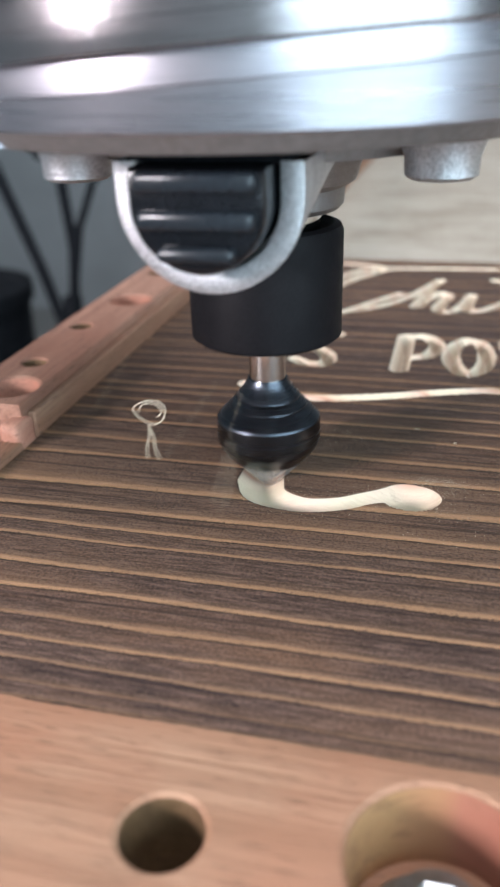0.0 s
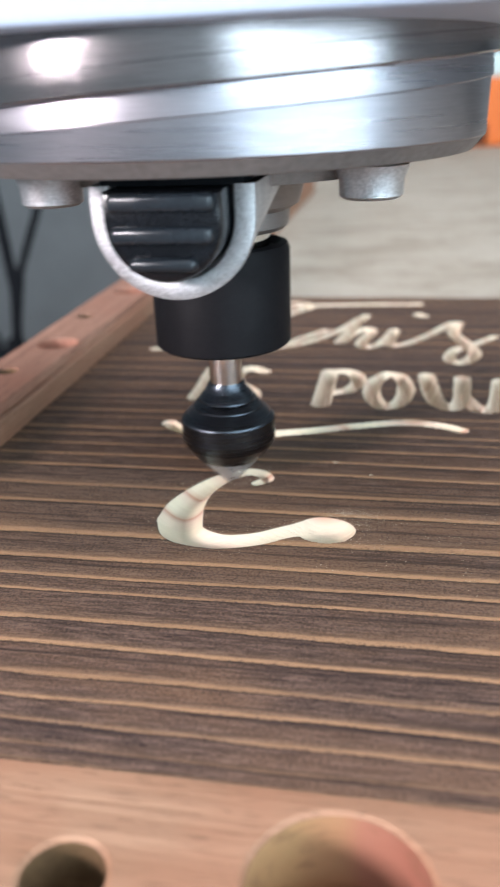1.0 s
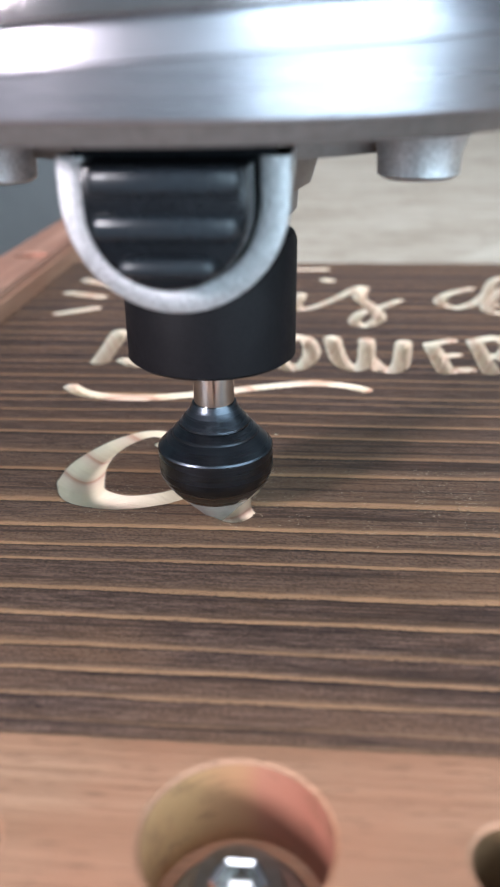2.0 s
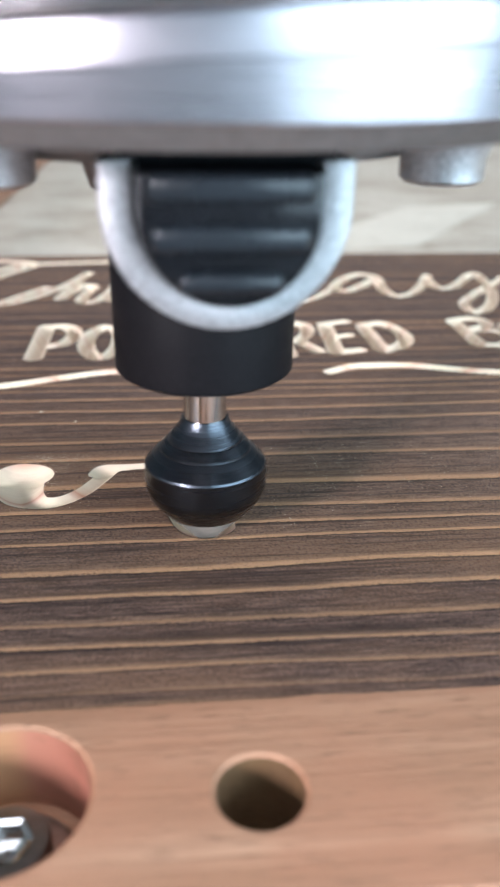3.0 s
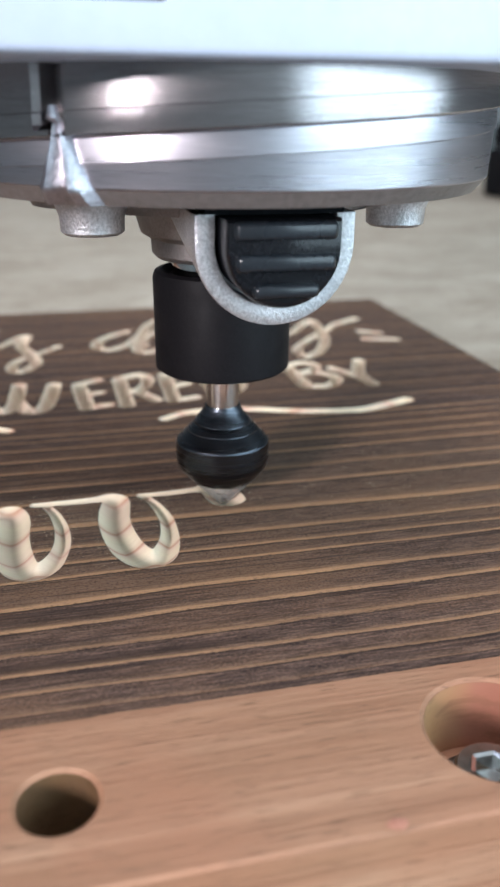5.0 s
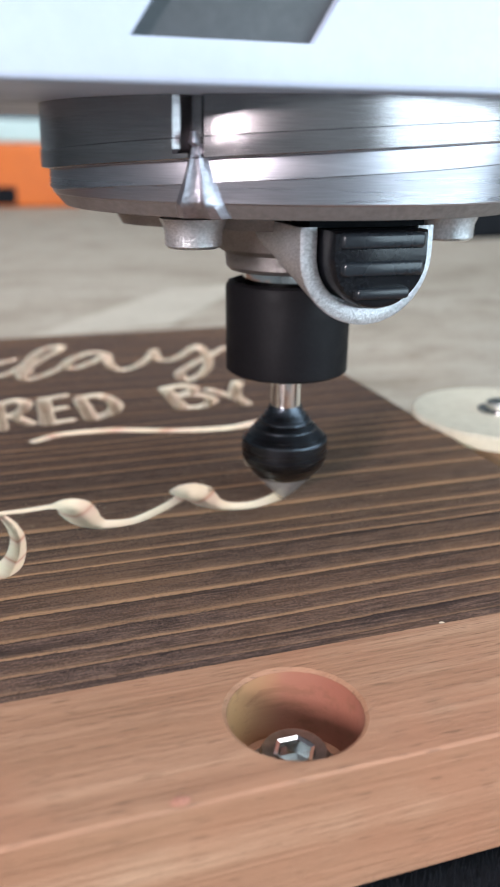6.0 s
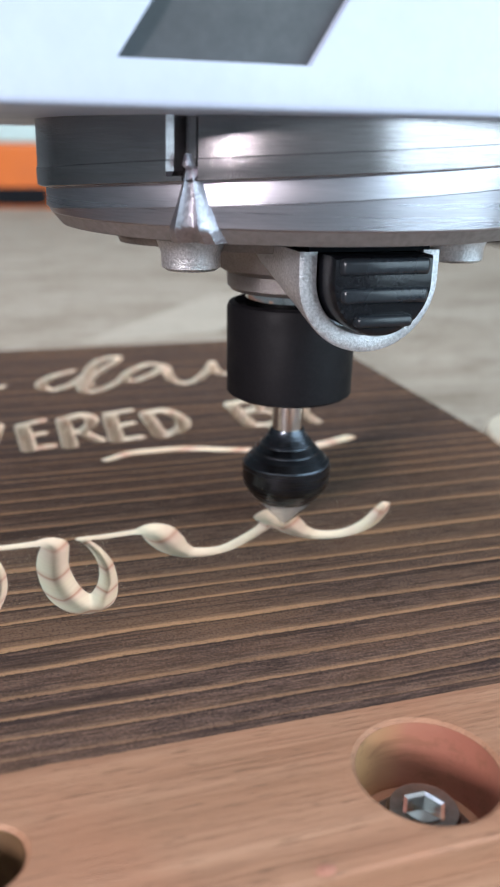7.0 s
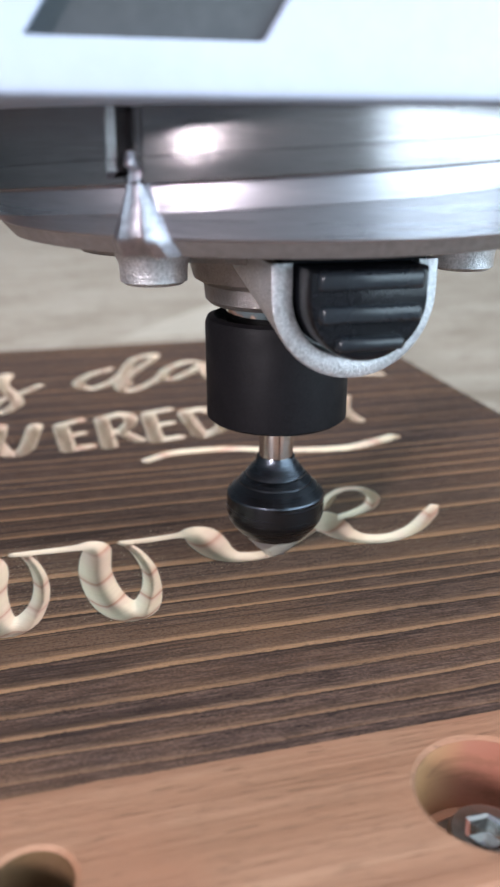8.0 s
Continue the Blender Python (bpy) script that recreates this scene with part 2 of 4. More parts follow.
SPOIL = worn_board()
PLY = speckled("pale_plywood", (0.60, 0.55, 0.43), (0.70, 0.65, 0.52), 0.6, 0.0, 300.0, 0.1)
VENEER = speckled("weathered_veneer", (0.44, 0.39, 0.315), (0.53, 0.48, 0.395), 0.7, 0.0, 200.0, 0.1)
PLY_EDGE = plain_wood("plywood_edge", (0.20, 0.11, 0.06), (0.34, 0.21, 0.13), (0.45, 0.3, 0.2))


def turned(name, low, high, rough, brushed):
    """Aluminium turned on a lathe, with fine grooves round its axis."""
    mat = speckled(name, low, high, rough, 1.0, 200.0, 0.10, 0.0002, (1, 1, 40))
    tangent = mat.node_tree.nodes.new("ShaderNodeTangent")
    tangent.direction_type, tangent.axis = "RADIAL", "Z"
    shader = mat.node_tree.nodes["Principled BSDF"]
    mat.node_tree.links.new(tangent.outputs[0], shader.inputs["Tangent"])
    shader.inputs["Anisotropic"].default_value = brushed
    return mat


ALU = turned("polished_aluminium", (0.29, 0.265, 0.27), (0.41, 0.385, 0.39), 0.20, 0.2)
LEDGE = turned("turned_aluminium", (0.41, 0.39, 0.42), (0.55, 0.53, 0.57), 0.29, 0.25)
FIN = speckled("rough_cast_aluminium", (0.36, 0.345, 0.38), (0.58, 0.56, 0.61), 0.36, 0.95, 1600.0, 0.5, 0.0003)
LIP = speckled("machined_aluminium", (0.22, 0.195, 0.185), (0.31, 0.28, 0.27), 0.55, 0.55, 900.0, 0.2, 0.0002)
CAST = speckled("cast_aluminium", (0.26, 0.24, 0.235), (0.36, 0.335, 0.325), 0.42, 0.85, 2600.0, 0.5, 0.0003)
FRAME = speckled("bead_blasted_aluminium", (0.45, 0.45, 0.465), (0.82, 0.82, 0.84), 0.38, 0.8, 2200.0, 0.5, 0.0003)
DULL = speckled("zinc_plated_steel", (0.24, 0.225, 0.20), (0.34, 0.32, 0.29), 0.36, 1.0, 700.0, 0.05)
RIB = speckled("grey_black_plastic", (0.010, 0.013, 0.017), (0.018, 0.023, 0.029), 0.27, 0.0, 1500.0, 0.06)
STEEL = speckled("bright_steel", (0.62, 0.61, 0.60), (0.72, 0.71, 0.70), 0.14, 1.0, 400.0, 0.02)
BLACK = speckled("black_moulded_plastic", (0.004, 0.0045, 0.006), (0.010, 0.011, 0.014), 0.2, 0.0, 1500.0, 0.08)
NUT = speckled("black_oxide_steel", (0.005, 0.0045, 0.0056), (0.0095, 0.0085, 0.010), 0.55, 0.0, 1800.0, 0.12)
NUT.node_tree.nodes["Principled BSDF"].inputs["Specular IOR Level"].default_value = 0.13
BLACK.node_tree.nodes["Principled BSDF"].inputs["Specular IOR Level"].default_value = 0.3
BITM = turned("black_coated_steel", (0.055, 0.062, 0.075), (0.085, 0.094, 0.110), 0.27, 0.6)
CUTTER = speckled("spinning_carbide", (0.34, 0.32, 0.31), (0.48, 0.46, 0.44), 0.45, 0.3, 700.0, 0.05)
CUTTER.node_tree.nodes["Principled BSDF"].inputs["Alpha"].default_value = 0.45
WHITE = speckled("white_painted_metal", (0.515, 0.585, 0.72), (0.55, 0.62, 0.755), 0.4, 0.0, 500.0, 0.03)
DARKGREY = speckled("grey_panel", (0.05, 0.055, 0.06), (0.07, 0.075, 0.08), 0.45, 0.0, 500.0, 0.05)
ORANGE = speckled("orange_paint", (0.62, 0.13, 0.015), (0.70, 0.17, 0.025), 0.4, 0.0, 200.0, 0.04)
TEAL = speckled("pale_teal_plastic", (0.45, 0.58, 0.56), (0.55, 0.66, 0.64), 0.5, 0.0, 200.0, 0.04)
RUBBER = speckled("black_rubber", (0.008, 0.009, 0.011), (0.015, 0.016, 0.019), 0.7, 0.0, 900.0, 0.3)
RUBBER.node_tree.nodes["Principled BSDF"].inputs["Specular IOR Level"].default_value = 0.06
BOUNCE_WALL = speckled("white_bounce_paint", (0.70, 0.70, 0.70), (0.76, 0.76, 0.76), 0.8, 0.0, 60.0, 0.05, 0.002)
BRISTLE = speckled("black_nylon", (0.010, 0.011, 0.014), (0.020, 0.022, 0.027), 0.35, 0.0, 900.0, 0.1)
WALL = speckled("grey_wall_paint", (0.27, 0.285, 0.29), (0.31, 0.325, 0.33), 0.8, 0.0, 60.0, 0.05, 0.002)
FLOOR = speckled("concrete", (0.22, 0.22, 0.21), (0.30, 0.295, 0.285), 0.8, 0.0, 40.0, 0.1, 0.002)
CEIL = speckled("white_ceiling_paint", (0.72, 0.72, 0.71), (0.78, 0.78, 0.77), 0.85, 0.0, 60.0, 0.05, 0.002)
DUST = speckled("fine_sawdust", (0.62, 0.52, 0.38), (0.76, 0.66, 0.5), 0.9, 0.0, 3000.0, 0.4)

CM = 0.01


# mesh helpers
def part(name, bm, mat, parent=None, label="", smooth=False, crease=32):
    me = bpy.data.meshes.new(name)
    bm.normal_update()
    bm.to_mesh(me)
    bm.free()
    me.materials.append(mat)
    if smooth:
        me.shade_smooth()
        me.set_sharp_from_angle(angle=radians(crease))
    ob = new(name, me)
    if parent:
        ob.parent = parent
    return tagged(ob, label)


def box(bm, x0, x1, y0, y1, z0, z1, bevel=0.0, steps=2):
    """A box in centimetres with rounded edges."""
    made = bmesh.ops.create_cube(bm, size=1.0)["verts"]
    for v in made:
        v.co = Vector(((x0 + x1) / 2 + v.co.x * (x1 - x0), (y0 + y1) / 2 + v.co.y * (y1 - y0), (z0 + z1) / 2 + v.co.z * (z1 - z0))) * CM
    if bevel:
        edges = list({e for v in made for e in v.link_edges})
        bmesh.ops.bevel(bm, geom=edges, offset=bevel * CM, segments=steps, affect="EDGES", profile=0.5)
    return bm


def lathe(bm, profile, segments=64, cx=0.0, cy=0.0):
    """A turned body about a vertical axis; profile: (radius, height) in centimetres, from below upwards."""
    rings = []
    for r, z in profile:
        if r <= 1e-6:
            rings.append([bm.verts.new((cx * CM, cy * CM, z * CM))])
        else:
            rings.append([bm.verts.new(((cx + r * math.cos(a)) * CM, (cy + r * math.sin(a)) * CM, z * CM)) for a in (2 * math.pi * k / segments for k in range(segments))])
    for lo, hi in zip(rings, rings[1:]):
        for k in range(segments):
            j = (k + 1) % segments
            if len(lo) == 1:
                bm.faces.new((lo[0], hi[j], hi[k]))
            elif len(hi) == 1:
                bm.faces.new((lo[k], lo[j], hi[0]))
            else:
                bm.faces.new((lo[k], lo[j], hi[j], hi[k]))
    for ring, flip in ((rings[0], True), (rings[-1], False)):
        if len(ring) > 1:
            bm.faces.new(ring[::-1] if flip else ring)
    return bm


def prism(bm, outline, y0, y1, bevel=0.0):
    """An outline of (x, z) points in centimetres, drawn out from y0 to y1."""
    a = [bm.verts.new((x * CM, y0 * CM, z * CM)) for x, z in outline]
    b = [bm.verts.new((x * CM, y1 * CM, z * CM)) for x, z in outline]
    n = len(outline)
    bm.faces.new(a)
    bm.faces.new(b[::-1])
    for k in range(n):
        bm.faces.new((a[k], b[k], b[(k + 1) % n], a[(k + 1) % n]))
    bmesh.ops.recalc_face_normals(bm, faces=bm.faces[:])
    if bevel:
        edges = [e for e in bm.edges if all(abs(v.co.y - y0 * CM) < 1e-7 for v in e.verts)]
        bmesh.ops.bevel(bm, geom=edges, offset=bevel * CM, segments=2, affect="EDGES", profile=0.5)
    return bm


def tube(bm, points, radius, sides=8):
    """A round rod along points in centimetres."""
    pts = [Vector(p) * CM for p in points]
    rings = []
    for k, p in enumerate(pts):
        d = (pts[min(k + 1, len(pts) - 1)] - pts[max(k - 1, 0)]).normalized()
        u = d.orthogonal().normalized()
        w = d.cross(u)
        rings.append([bm.verts.new(p + radius * CM * (math.cos(a) * u + math.sin(a) * w)) for a in (2 * math.pi * j / sides for j in range(sides))])
    for lo, hi in zip(rings, rings[1:]):
        best = min(range(sides), key=lambda s: sum((lo[j].co - hi[(j + s) % sides].co).length for j in range(sides)))
        for j in range(sides):
            bm.faces.new((lo[j], lo[(j + 1) % sides], hi[(j + 1 + best) % sides], hi[(j + best) % sides]))
    bm.faces.new(rings[0][::-1])
    bm.faces.new(rings[-1])
    bmesh.ops.recalc_face_normals(bm, faces=bm.faces[:])
    return bm


def empty(name, label, category, group="", at=(0, 0, 0)):
    ob = new(name)
    ob.empty_display_size = 0.01
    ob.location = Vector(at) * CM
    return tagged(ob, label, category, group)


# the room round the machine
def slab(name, x0, x1, y0, y1, z0, z1, mat, label, category):
    return tagged(part(name, box(bmesh.new(), x0, x1, y0, y1, z0, z1), mat), label, category, "", "structure")


slab("floor", -260, 320, -330, 330, -105, -95, FLOOR, "grey concrete workshop floor", "floor")
slab("wall_north", -260, 320, 322, 330, -95, 175, WALL, "plain grey painted workshop wall", "wall")
slab("wall_west", -260, -252, -322, 322, -95, 175, WALL, "plain grey painted workshop wall", "wall")
slab("wall_east", 312, 320, -322, 322, -95, 175, WALL, "plain grey painted workshop wall", "wall")
# unseen wall, made white to lift the reflections in the motor body
slab("wall_south", -260, 320, -330, -322, -95, 175, BOUNCE_WALL, "unseen white workshop wall that brightens the motor's reflections", "wall")
slab("ceiling", -260, 320, -330, 330, 175, 183, CEIL, "plain white workshop ceiling", "ceiling")

# the machine bed
bed = tagged(part("machine_bed", box(bmesh.new(), -0.6, 95, -1.0, 150, -4.4, -1.9, 0.1), SPOIL), "beige fibreboard bed of the routing machine", "machine bed", "", "structure")

slab("machine_base", 2, 92, 6, 146, -95, -4.4, DARKGREY, "plain dark grey base under the machine bed", "machine base")

# ---- the carved sign board ----
CARVED = {}
CARVED["dash"] = [
    [(3.05, 20.74, 0.4), (4.11, 19.97, 0.4)],
    [(2.96, 19.01, 0.4), (4.13, 18.53, 0.4)],
    [(3.32, 16.60, 0.4), (4.25, 17.22, 0.4)],
    [(23.39, 19.49, 0.4), (24.44, 20.17, 0.4)],
    [(23.97, 18.30, 0.4), (24.48, 18.00, 0.4)],
    [(23.75, 17.30, 0.4), (24.74, 17.02, 0.4)],
]
CARVED["t"] = [
    [(5.98, 20.69, 0.35), (7.00, 21.96, 0.4), (8.76, 22.32, 0.34), (11.22, 22.48, 0.34)],
    [(3.83, 21.99, 0.34), (5.42, 22.70, 0.34), (7.43, 22.19, 0.36), (6.50, 20.38, 0.42), (5.69, 18.21, 0.42), (5.66, 17.24, 0.38), (6.10, 16.58, 0.38), (6.82, 16.77, 0.34), (7.59, 17.90, 0.34), (8.27, 18.92, 0.32)],
]
CARVED["h"] = [
    [(6.60, 16.70, 0.3), (7.71, 17.39, 0.32), (8.63, 18.73, 0.34), (9.43, 20.70, 0.34), (9.27, 20.09, 0.34), (8.85, 17.60, 0.4)],
    [(8.91, 17.66, 0.3), (9.41, 19.06, 0.34), (9.73, 18.88, 0.38), (9.48, 17.41, 0.38), (9.94, 17.27, 0.32), (10.44, 18.87, 0.32)],
]
CARVED["i"] = [
    [(10.43, 19.00, 0.38), (10.30, 17.53, 0.42), (10.76, 17.45, 0.32), (11.50, 18.49, 0.3)],
    [(11.21, 20.97, 0.4), (11.36, 20.83, 0.4)],
]
CARVED["s"] = [
    [(11.50, 18.49, 0.3), (12.14, 19.67, 0.38), (12.42, 19.89, 0.4), (12.27, 18.68, 0.4), (12.61, 17.48, 0.42), (12.74, 16.48, 0.4), (12.33, 15.71, 0.38), (12.02, 16.10, 0.36), (12.26, 17.00, 0.34), (12.86, 17.62, 0.32), (13.45, 18.39, 0.3)],
]
CARVED["d"] = [
    [(15.84, 19.89, 0.34), (15.05, 19.21, 0.36), (14.67, 18.27, 0.38), (15.04, 17.62, 0.36), (15.73, 18.24, 0.34), (16.45, 19.75, 0.34)],
    [(16.25, 17.90, 0.34), (16.16, 18.80, 0.34), (16.78, 20.93, 0.36), (17.60, 21.64, 0.36), (17.51, 20.94, 0.34), (16.60, 19.32, 0.36), (15.96, 17.75, 0.38), (16.16, 17.09, 0.36), (16.75, 17.50, 0.34), (17.34, 18.37, 0.32)],
]
CARVED["a"] = [
    [(19.07, 19.97, 0.34), (18.58, 20.25, 0.36), (17.84, 19.43, 0.38), (17.46, 18.50, 0.38), (17.79, 18.12, 0.36), (18.50, 18.87, 0.36), (19.11, 19.71, 0.36), (18.98, 18.45, 0.36), (19.17, 17.50, 0.36), (19.74, 17.66, 0.34), (20.42, 18.75, 0.34), (20.93, 19.98, 0.34)],
]
CARVED["y"] = [
    [(20.86, 19.88, 0.34), (20.78, 18.51, 0.36), (21.36, 18.45, 0.34), (22.47, 20.05, 0.36), (22.72, 19.99, 0.36), (22.47, 17.93, 0.36), (21.79, 16.22, 0.38), (21.09, 15.54, 0.38), (21.05, 16.41, 0.36), (21.67, 17.40, 0.34), (23.12, 19.16, 0.32)],
]
CARVED["I"] = [
    [(5.60, 12.44, 0.48), (5.57, 14.84, 0.48)],
]
CARVED["S"] = [
    [(6.99, 14.61, 0.38), (6.58, 14.91, 0.4), (6.27, 14.30, 0.42), (6.47, 13.58, 0.42), (6.95, 12.95, 0.42), (6.97, 12.30, 0.4), (6.52, 12.25, 0.38), (6.17, 12.54, 0.36)],
]
CARVED["P"] = [
    [(8.79, 12.21, 0.48), (8.79, 14.70, 0.46)],
    [(8.82, 14.70, 0.4), (9.33, 14.73, 0.42), (9.61, 14.12, 0.42), (9.43, 13.30, 0.4), (8.93, 13.01, 0.36)],
]
CARVED["O"] = [
    [(10.35, 14.65, 0.4), (10.02, 13.92, 0.44), (10.02, 12.92, 0.44), (10.32, 12.13, 0.42), (10.69, 12.44, 0.42), (10.85, 13.40, 0.44), (10.71, 14.38, 0.4), (10.35, 14.65, 0.4)],
]
CARVED["W"] = [
    [(11.37, 14.55, 0.46), (11.55, 12.75, 0.46), (11.91, 12.18, 0.42), (12.18, 12.75, 0.42), (12.29, 14.37, 0.44)],
    [(12.26, 12.92, 0.42), (12.56, 12.09, 0.42), (12.97, 12.38, 0.44), (13.24, 14.23, 0.44)],
]
CARVED["E"] = [
    [(13.92, 14.08, 0.44), (14.04, 12.07, 0.44)],
    [(13.95, 14.12, 0.34), (14.49, 14.45, 0.34)],
    [(13.99, 13.08, 0.34), (14.46, 13.28, 0.32)],
    [(14.04, 12.07, 0.36), (14.61, 12.18, 0.34)],
]
CARVED["R"] = [
    [(15.08, 14.38, 0.44), (15.09, 12.07, 0.44)],
    [(15.12, 14.43, 0.36), (15.66, 14.71, 0.4), (15.89, 14.20, 0.4), (15.62, 13.39, 0.38), (15.18, 13.18, 0.34)],
    [(15.45, 13.22, 0.38), (15.89, 12.33, 0.38)],
]
CARVED["E2"] = [
    [(16.42, 14.55, 0.44), (16.34, 12.23, 0.44)],
    [(16.46, 14.60, 0.34), (17.07, 14.82, 0.34)],
    [(16.39, 13.39, 0.34), (16.94, 13.59, 0.32)],
    [(16.37, 12.22, 0.36), (16.98, 12.34, 0.34)],
]
CARVED["D"] = [
    [(17.47, 14.29, 0.44), (17.56, 12.37, 0.44)],
    [(17.50, 14.46, 0.38), (18.11, 14.54, 0.42), (18.40, 13.56, 0.44), (18.20, 12.77, 0.44), (17.59, 12.27, 0.4)],
]
CARVED["B"] = [
    [(20.16, 14.69, 0.44), (20.20, 12.74, 0.44)],
    [(20.19, 14.81, 0.36), (20.84, 14.92, 0.38), (21.03, 14.34, 0.38), (20.32, 13.83, 0.34)],
    [(20.32, 13.83, 0.34), (21.01, 13.78, 0.38), (21.28, 13.16, 0.4), (20.83, 12.57, 0.38), (20.21, 12.62, 0.36)],
]
CARVED["Y"] = [
    [(21.47, 14.23, 0.36), (21.95, 13.29, 0.38)],
    [(22.58, 14.82, 0.42), (22.09, 13.44, 0.4), (22.13, 12.47, 0.4)],
]
CARVED["underline"] = [
    [(5.37, 10.67, 0.36), (5.76, 10.29, 0.36), (6.48, 10.06, 0.36), (7.36, 10.08, 0.36), (8.58, 10.39, 0.36), (9.82, 10.84, 0.34), (10.85, 11.12, 0.34), (11.63, 10.99, 0.34), (12.08, 10.74, 0.34)],
]
CARVED["underline2"] = [
    [(15.90, 10.82, 0.32), (16.65, 11.18, 0.34), (17.99, 11.12, 0.36), (19.41, 10.67, 0.36), (20.89, 10.44, 0.38), (21.78, 10.66, 0.4), (22.52, 10.94, 0.4)],
]

# the word being cut: centre lines (x, y, width) in centimetres with the seconds at which they are cut; negative: cut before
CUTS = []
CUTS.append(([(6.84, 6.05, 0.86), (7.00, 5.62, 0.78), (7.35, 5.40, 0.62), (7.83, 5.32, 0.50), (8.38, 5.48, 0.46), (8.75, 5.72, 0.44), (9.05, 5.88, 0.50), (9.30, 5.93, 0.72), (9.55, 5.91, 0.92), (9.78, 5.93, 0.55)], [-1] * 10))
CUTS.append(([(6.84, 6.05, 0.86), (6.82, 6.60, 0.74), (6.96, 7.20, 0.55), (7.25, 7.75, 0.44), (7.66, 8.12, 0.36), (8.00, 8.10, 0.34), (8.16, 7.86, 0.30), (7.99, 7.64, 0.24)], [-0.2, 0.0, 0.14, 0.26, 0.38, 0.5, 0.6, 0.68]))
CUTS.append(([(9.45, 5.92, 0.96), (9.50, 5.50, 0.86), (9.62, 5.15, 0.72), (9.90, 4.92, 0.46), (10.24, 4.93, 0.36), (10.59, 5.22, 0.33), (10.86, 5.67, 0.32), (11.07, 6.07, 0.30)], [1.82, 1.9, 1.98, 2.07, 2.13, 2.18, 2.24, 2.29]))
CUTS.append(([(10.78, 5.89, 0.30), (10.93, 6.04, 0.42), (11.18, 6.11, 0.30), (11.53, 6.14, 0.26), (11.96, 6.19, 0.30), (12.20, 6.30, 0.46), (12.28, 6.15, 0.60), (12.30, 5.80, 0.70), (12.29, 5.10, 0.70), (12.36, 4.50, 0.68), (12.48, 4.05, 0.66), (12.68, 3.88, 0.62), (12.92, 4.00, 0.50), (13.10, 4.35, 0.38), (13.20, 4.80, 0.33), (13.20, 5.37, 0.29), (13.10, 5.94, 0.24), (12.95, 6.35, 0.20)],
             [2.25, 2.28, 2.34, 2.41, 2.48, 2.56, 2.62, 2.68, 2.8, 2.88, 2.94, 3.0, 3.06, 3.13, 3.21, 3.32, 3.42, 3.5]))
CUTS.append(([(12.71, 6.46, 0.22), (13.30, 6.45, 0.26), (13.90, 6.46, 0.30), (14.18, 6.48, 0.44), (14.28, 6.30, 0.56), (14.22, 5.90, 0.62), (14.18, 5.40, 0.62), (14.24, 4.75, 0.64), (14.38, 4.22, 0.66), (14.62, 3.90, 0.68), (14.88, 3.98, 0.56), (15.06, 4.40, 0.42), (15.14, 4.90, 0.34), (15.14, 5.40, 0.30), (15.02, 6.00, 0.24), (14.84, 6.42, 0.20)],
             [3.52, 3.6, 3.72, 3.79, 3.82, 3.86, 3.91, 3.98, 4.05, 4.13, 4.2, 4.27, 4.34, 4.42, 4.52, 4.6]))
CUTS.append(([(14.79, 6.46, 0.22), (15.30, 6.45, 0.26), (15.94, 6.50, 0.30), (16.32, 6.48, 0.70), (16.43, 6.08, 0.78), (16.55, 5.62, 0.64), (16.82, 5.33, 0.46), (17.40, 5.30, 0.34), (17.95, 5.62, 0.31), (18.47, 6.03, 0.31), (18.80, 6.44, 0.36)], [4.62, 4.72, 4.85, 4.94, 5.02, 5.1, 5.18, 5.26, 5.36, 5.46, 5.55]))
CUTS.append(([(18.72, 6.52, 0.54), (18.98, 6.55, 0.76), (19.05, 6.20, 0.78), (19.16, 5.78, 0.62), (19.48, 5.45, 0.46), (20.04, 5.38, 0.38), (20.67, 5.66, 0.38), (21.22, 6.17, 0.36), (21.54, 6.54, 0.24)], [5.56, 5.59, 5.64, 5.70, 5.76, 5.84, 5.94, 6.05, 6.12]))
CUTS.append(([(18.80, 6.04, 0.28), (19.21, 6.46, 0.20), (19.71, 6.63, 0.30), (20.17, 6.90, 0.33), (20.45, 7.33, 0.33), (20.37, 7.79, 0.29), (20.00, 7.91, 0.23), (19.62, 7.68, 0.23), (19.28, 7.22, 0.30), (19.14, 6.93, 0.08)], [7.0, 7.06, 7.13, 7.19, 7.25, 7.32, 7.38, 7.45, 7.54, 7.65]))

BX0, BX1, BY1, THICK = 1.95, 26.35, 23.4, 1.9


def smooth_line(points, step):
    """Points along a Catmull-Rom curve through rows of numbers."""
    p = np.array(points, float)
    p = np.vstack([2 * p[0] - p[1], p, 2 * p[-1] - p[-2]])
    out = []
    for a, b, c, d in zip(p, p[1:], p[2:], p[3:]):
        n = max(2, int(np.hypot(*(c - b)[:2]) / step))
        for s in np.arange(n) / n:
            out.append(0.5 * (2 * b + (c - a) * s + (2 * a - 5 * b + 4 * c - d) * s ** 2 + (3 * b - a - 3 * c + d) * s ** 3))
    out.append(p[-2])
    return np.array(out)


def carve(xs, ys, lines, depth, when=None):
    """Cuts V grooves into a height field: at each sample a cone as wide as the line."""
    for line in lines:
        for row in smooth_line(line, 0.03):
            x, y, r = row[0], row[1], row[2] / 2
            i0, i1 = np.searchsorted(xs, (x - r - 0.08, x + r + 0.08))
            j0, j1 = np.searchsorted(ys, (y - r - 0.08, y + r + 0.08))
            d = r - np.hypot(xs[None, i0:i1] - x, ys[j0:j1, None] - y)
            old = depth[j0:j1, i0:i1]
            if when is not None:
                spot = when[j0:j1, i0:i1]
                spot[(d > 0) & (row[3] < spot)] = row[3]
            np.maximum(old, d, out=old)


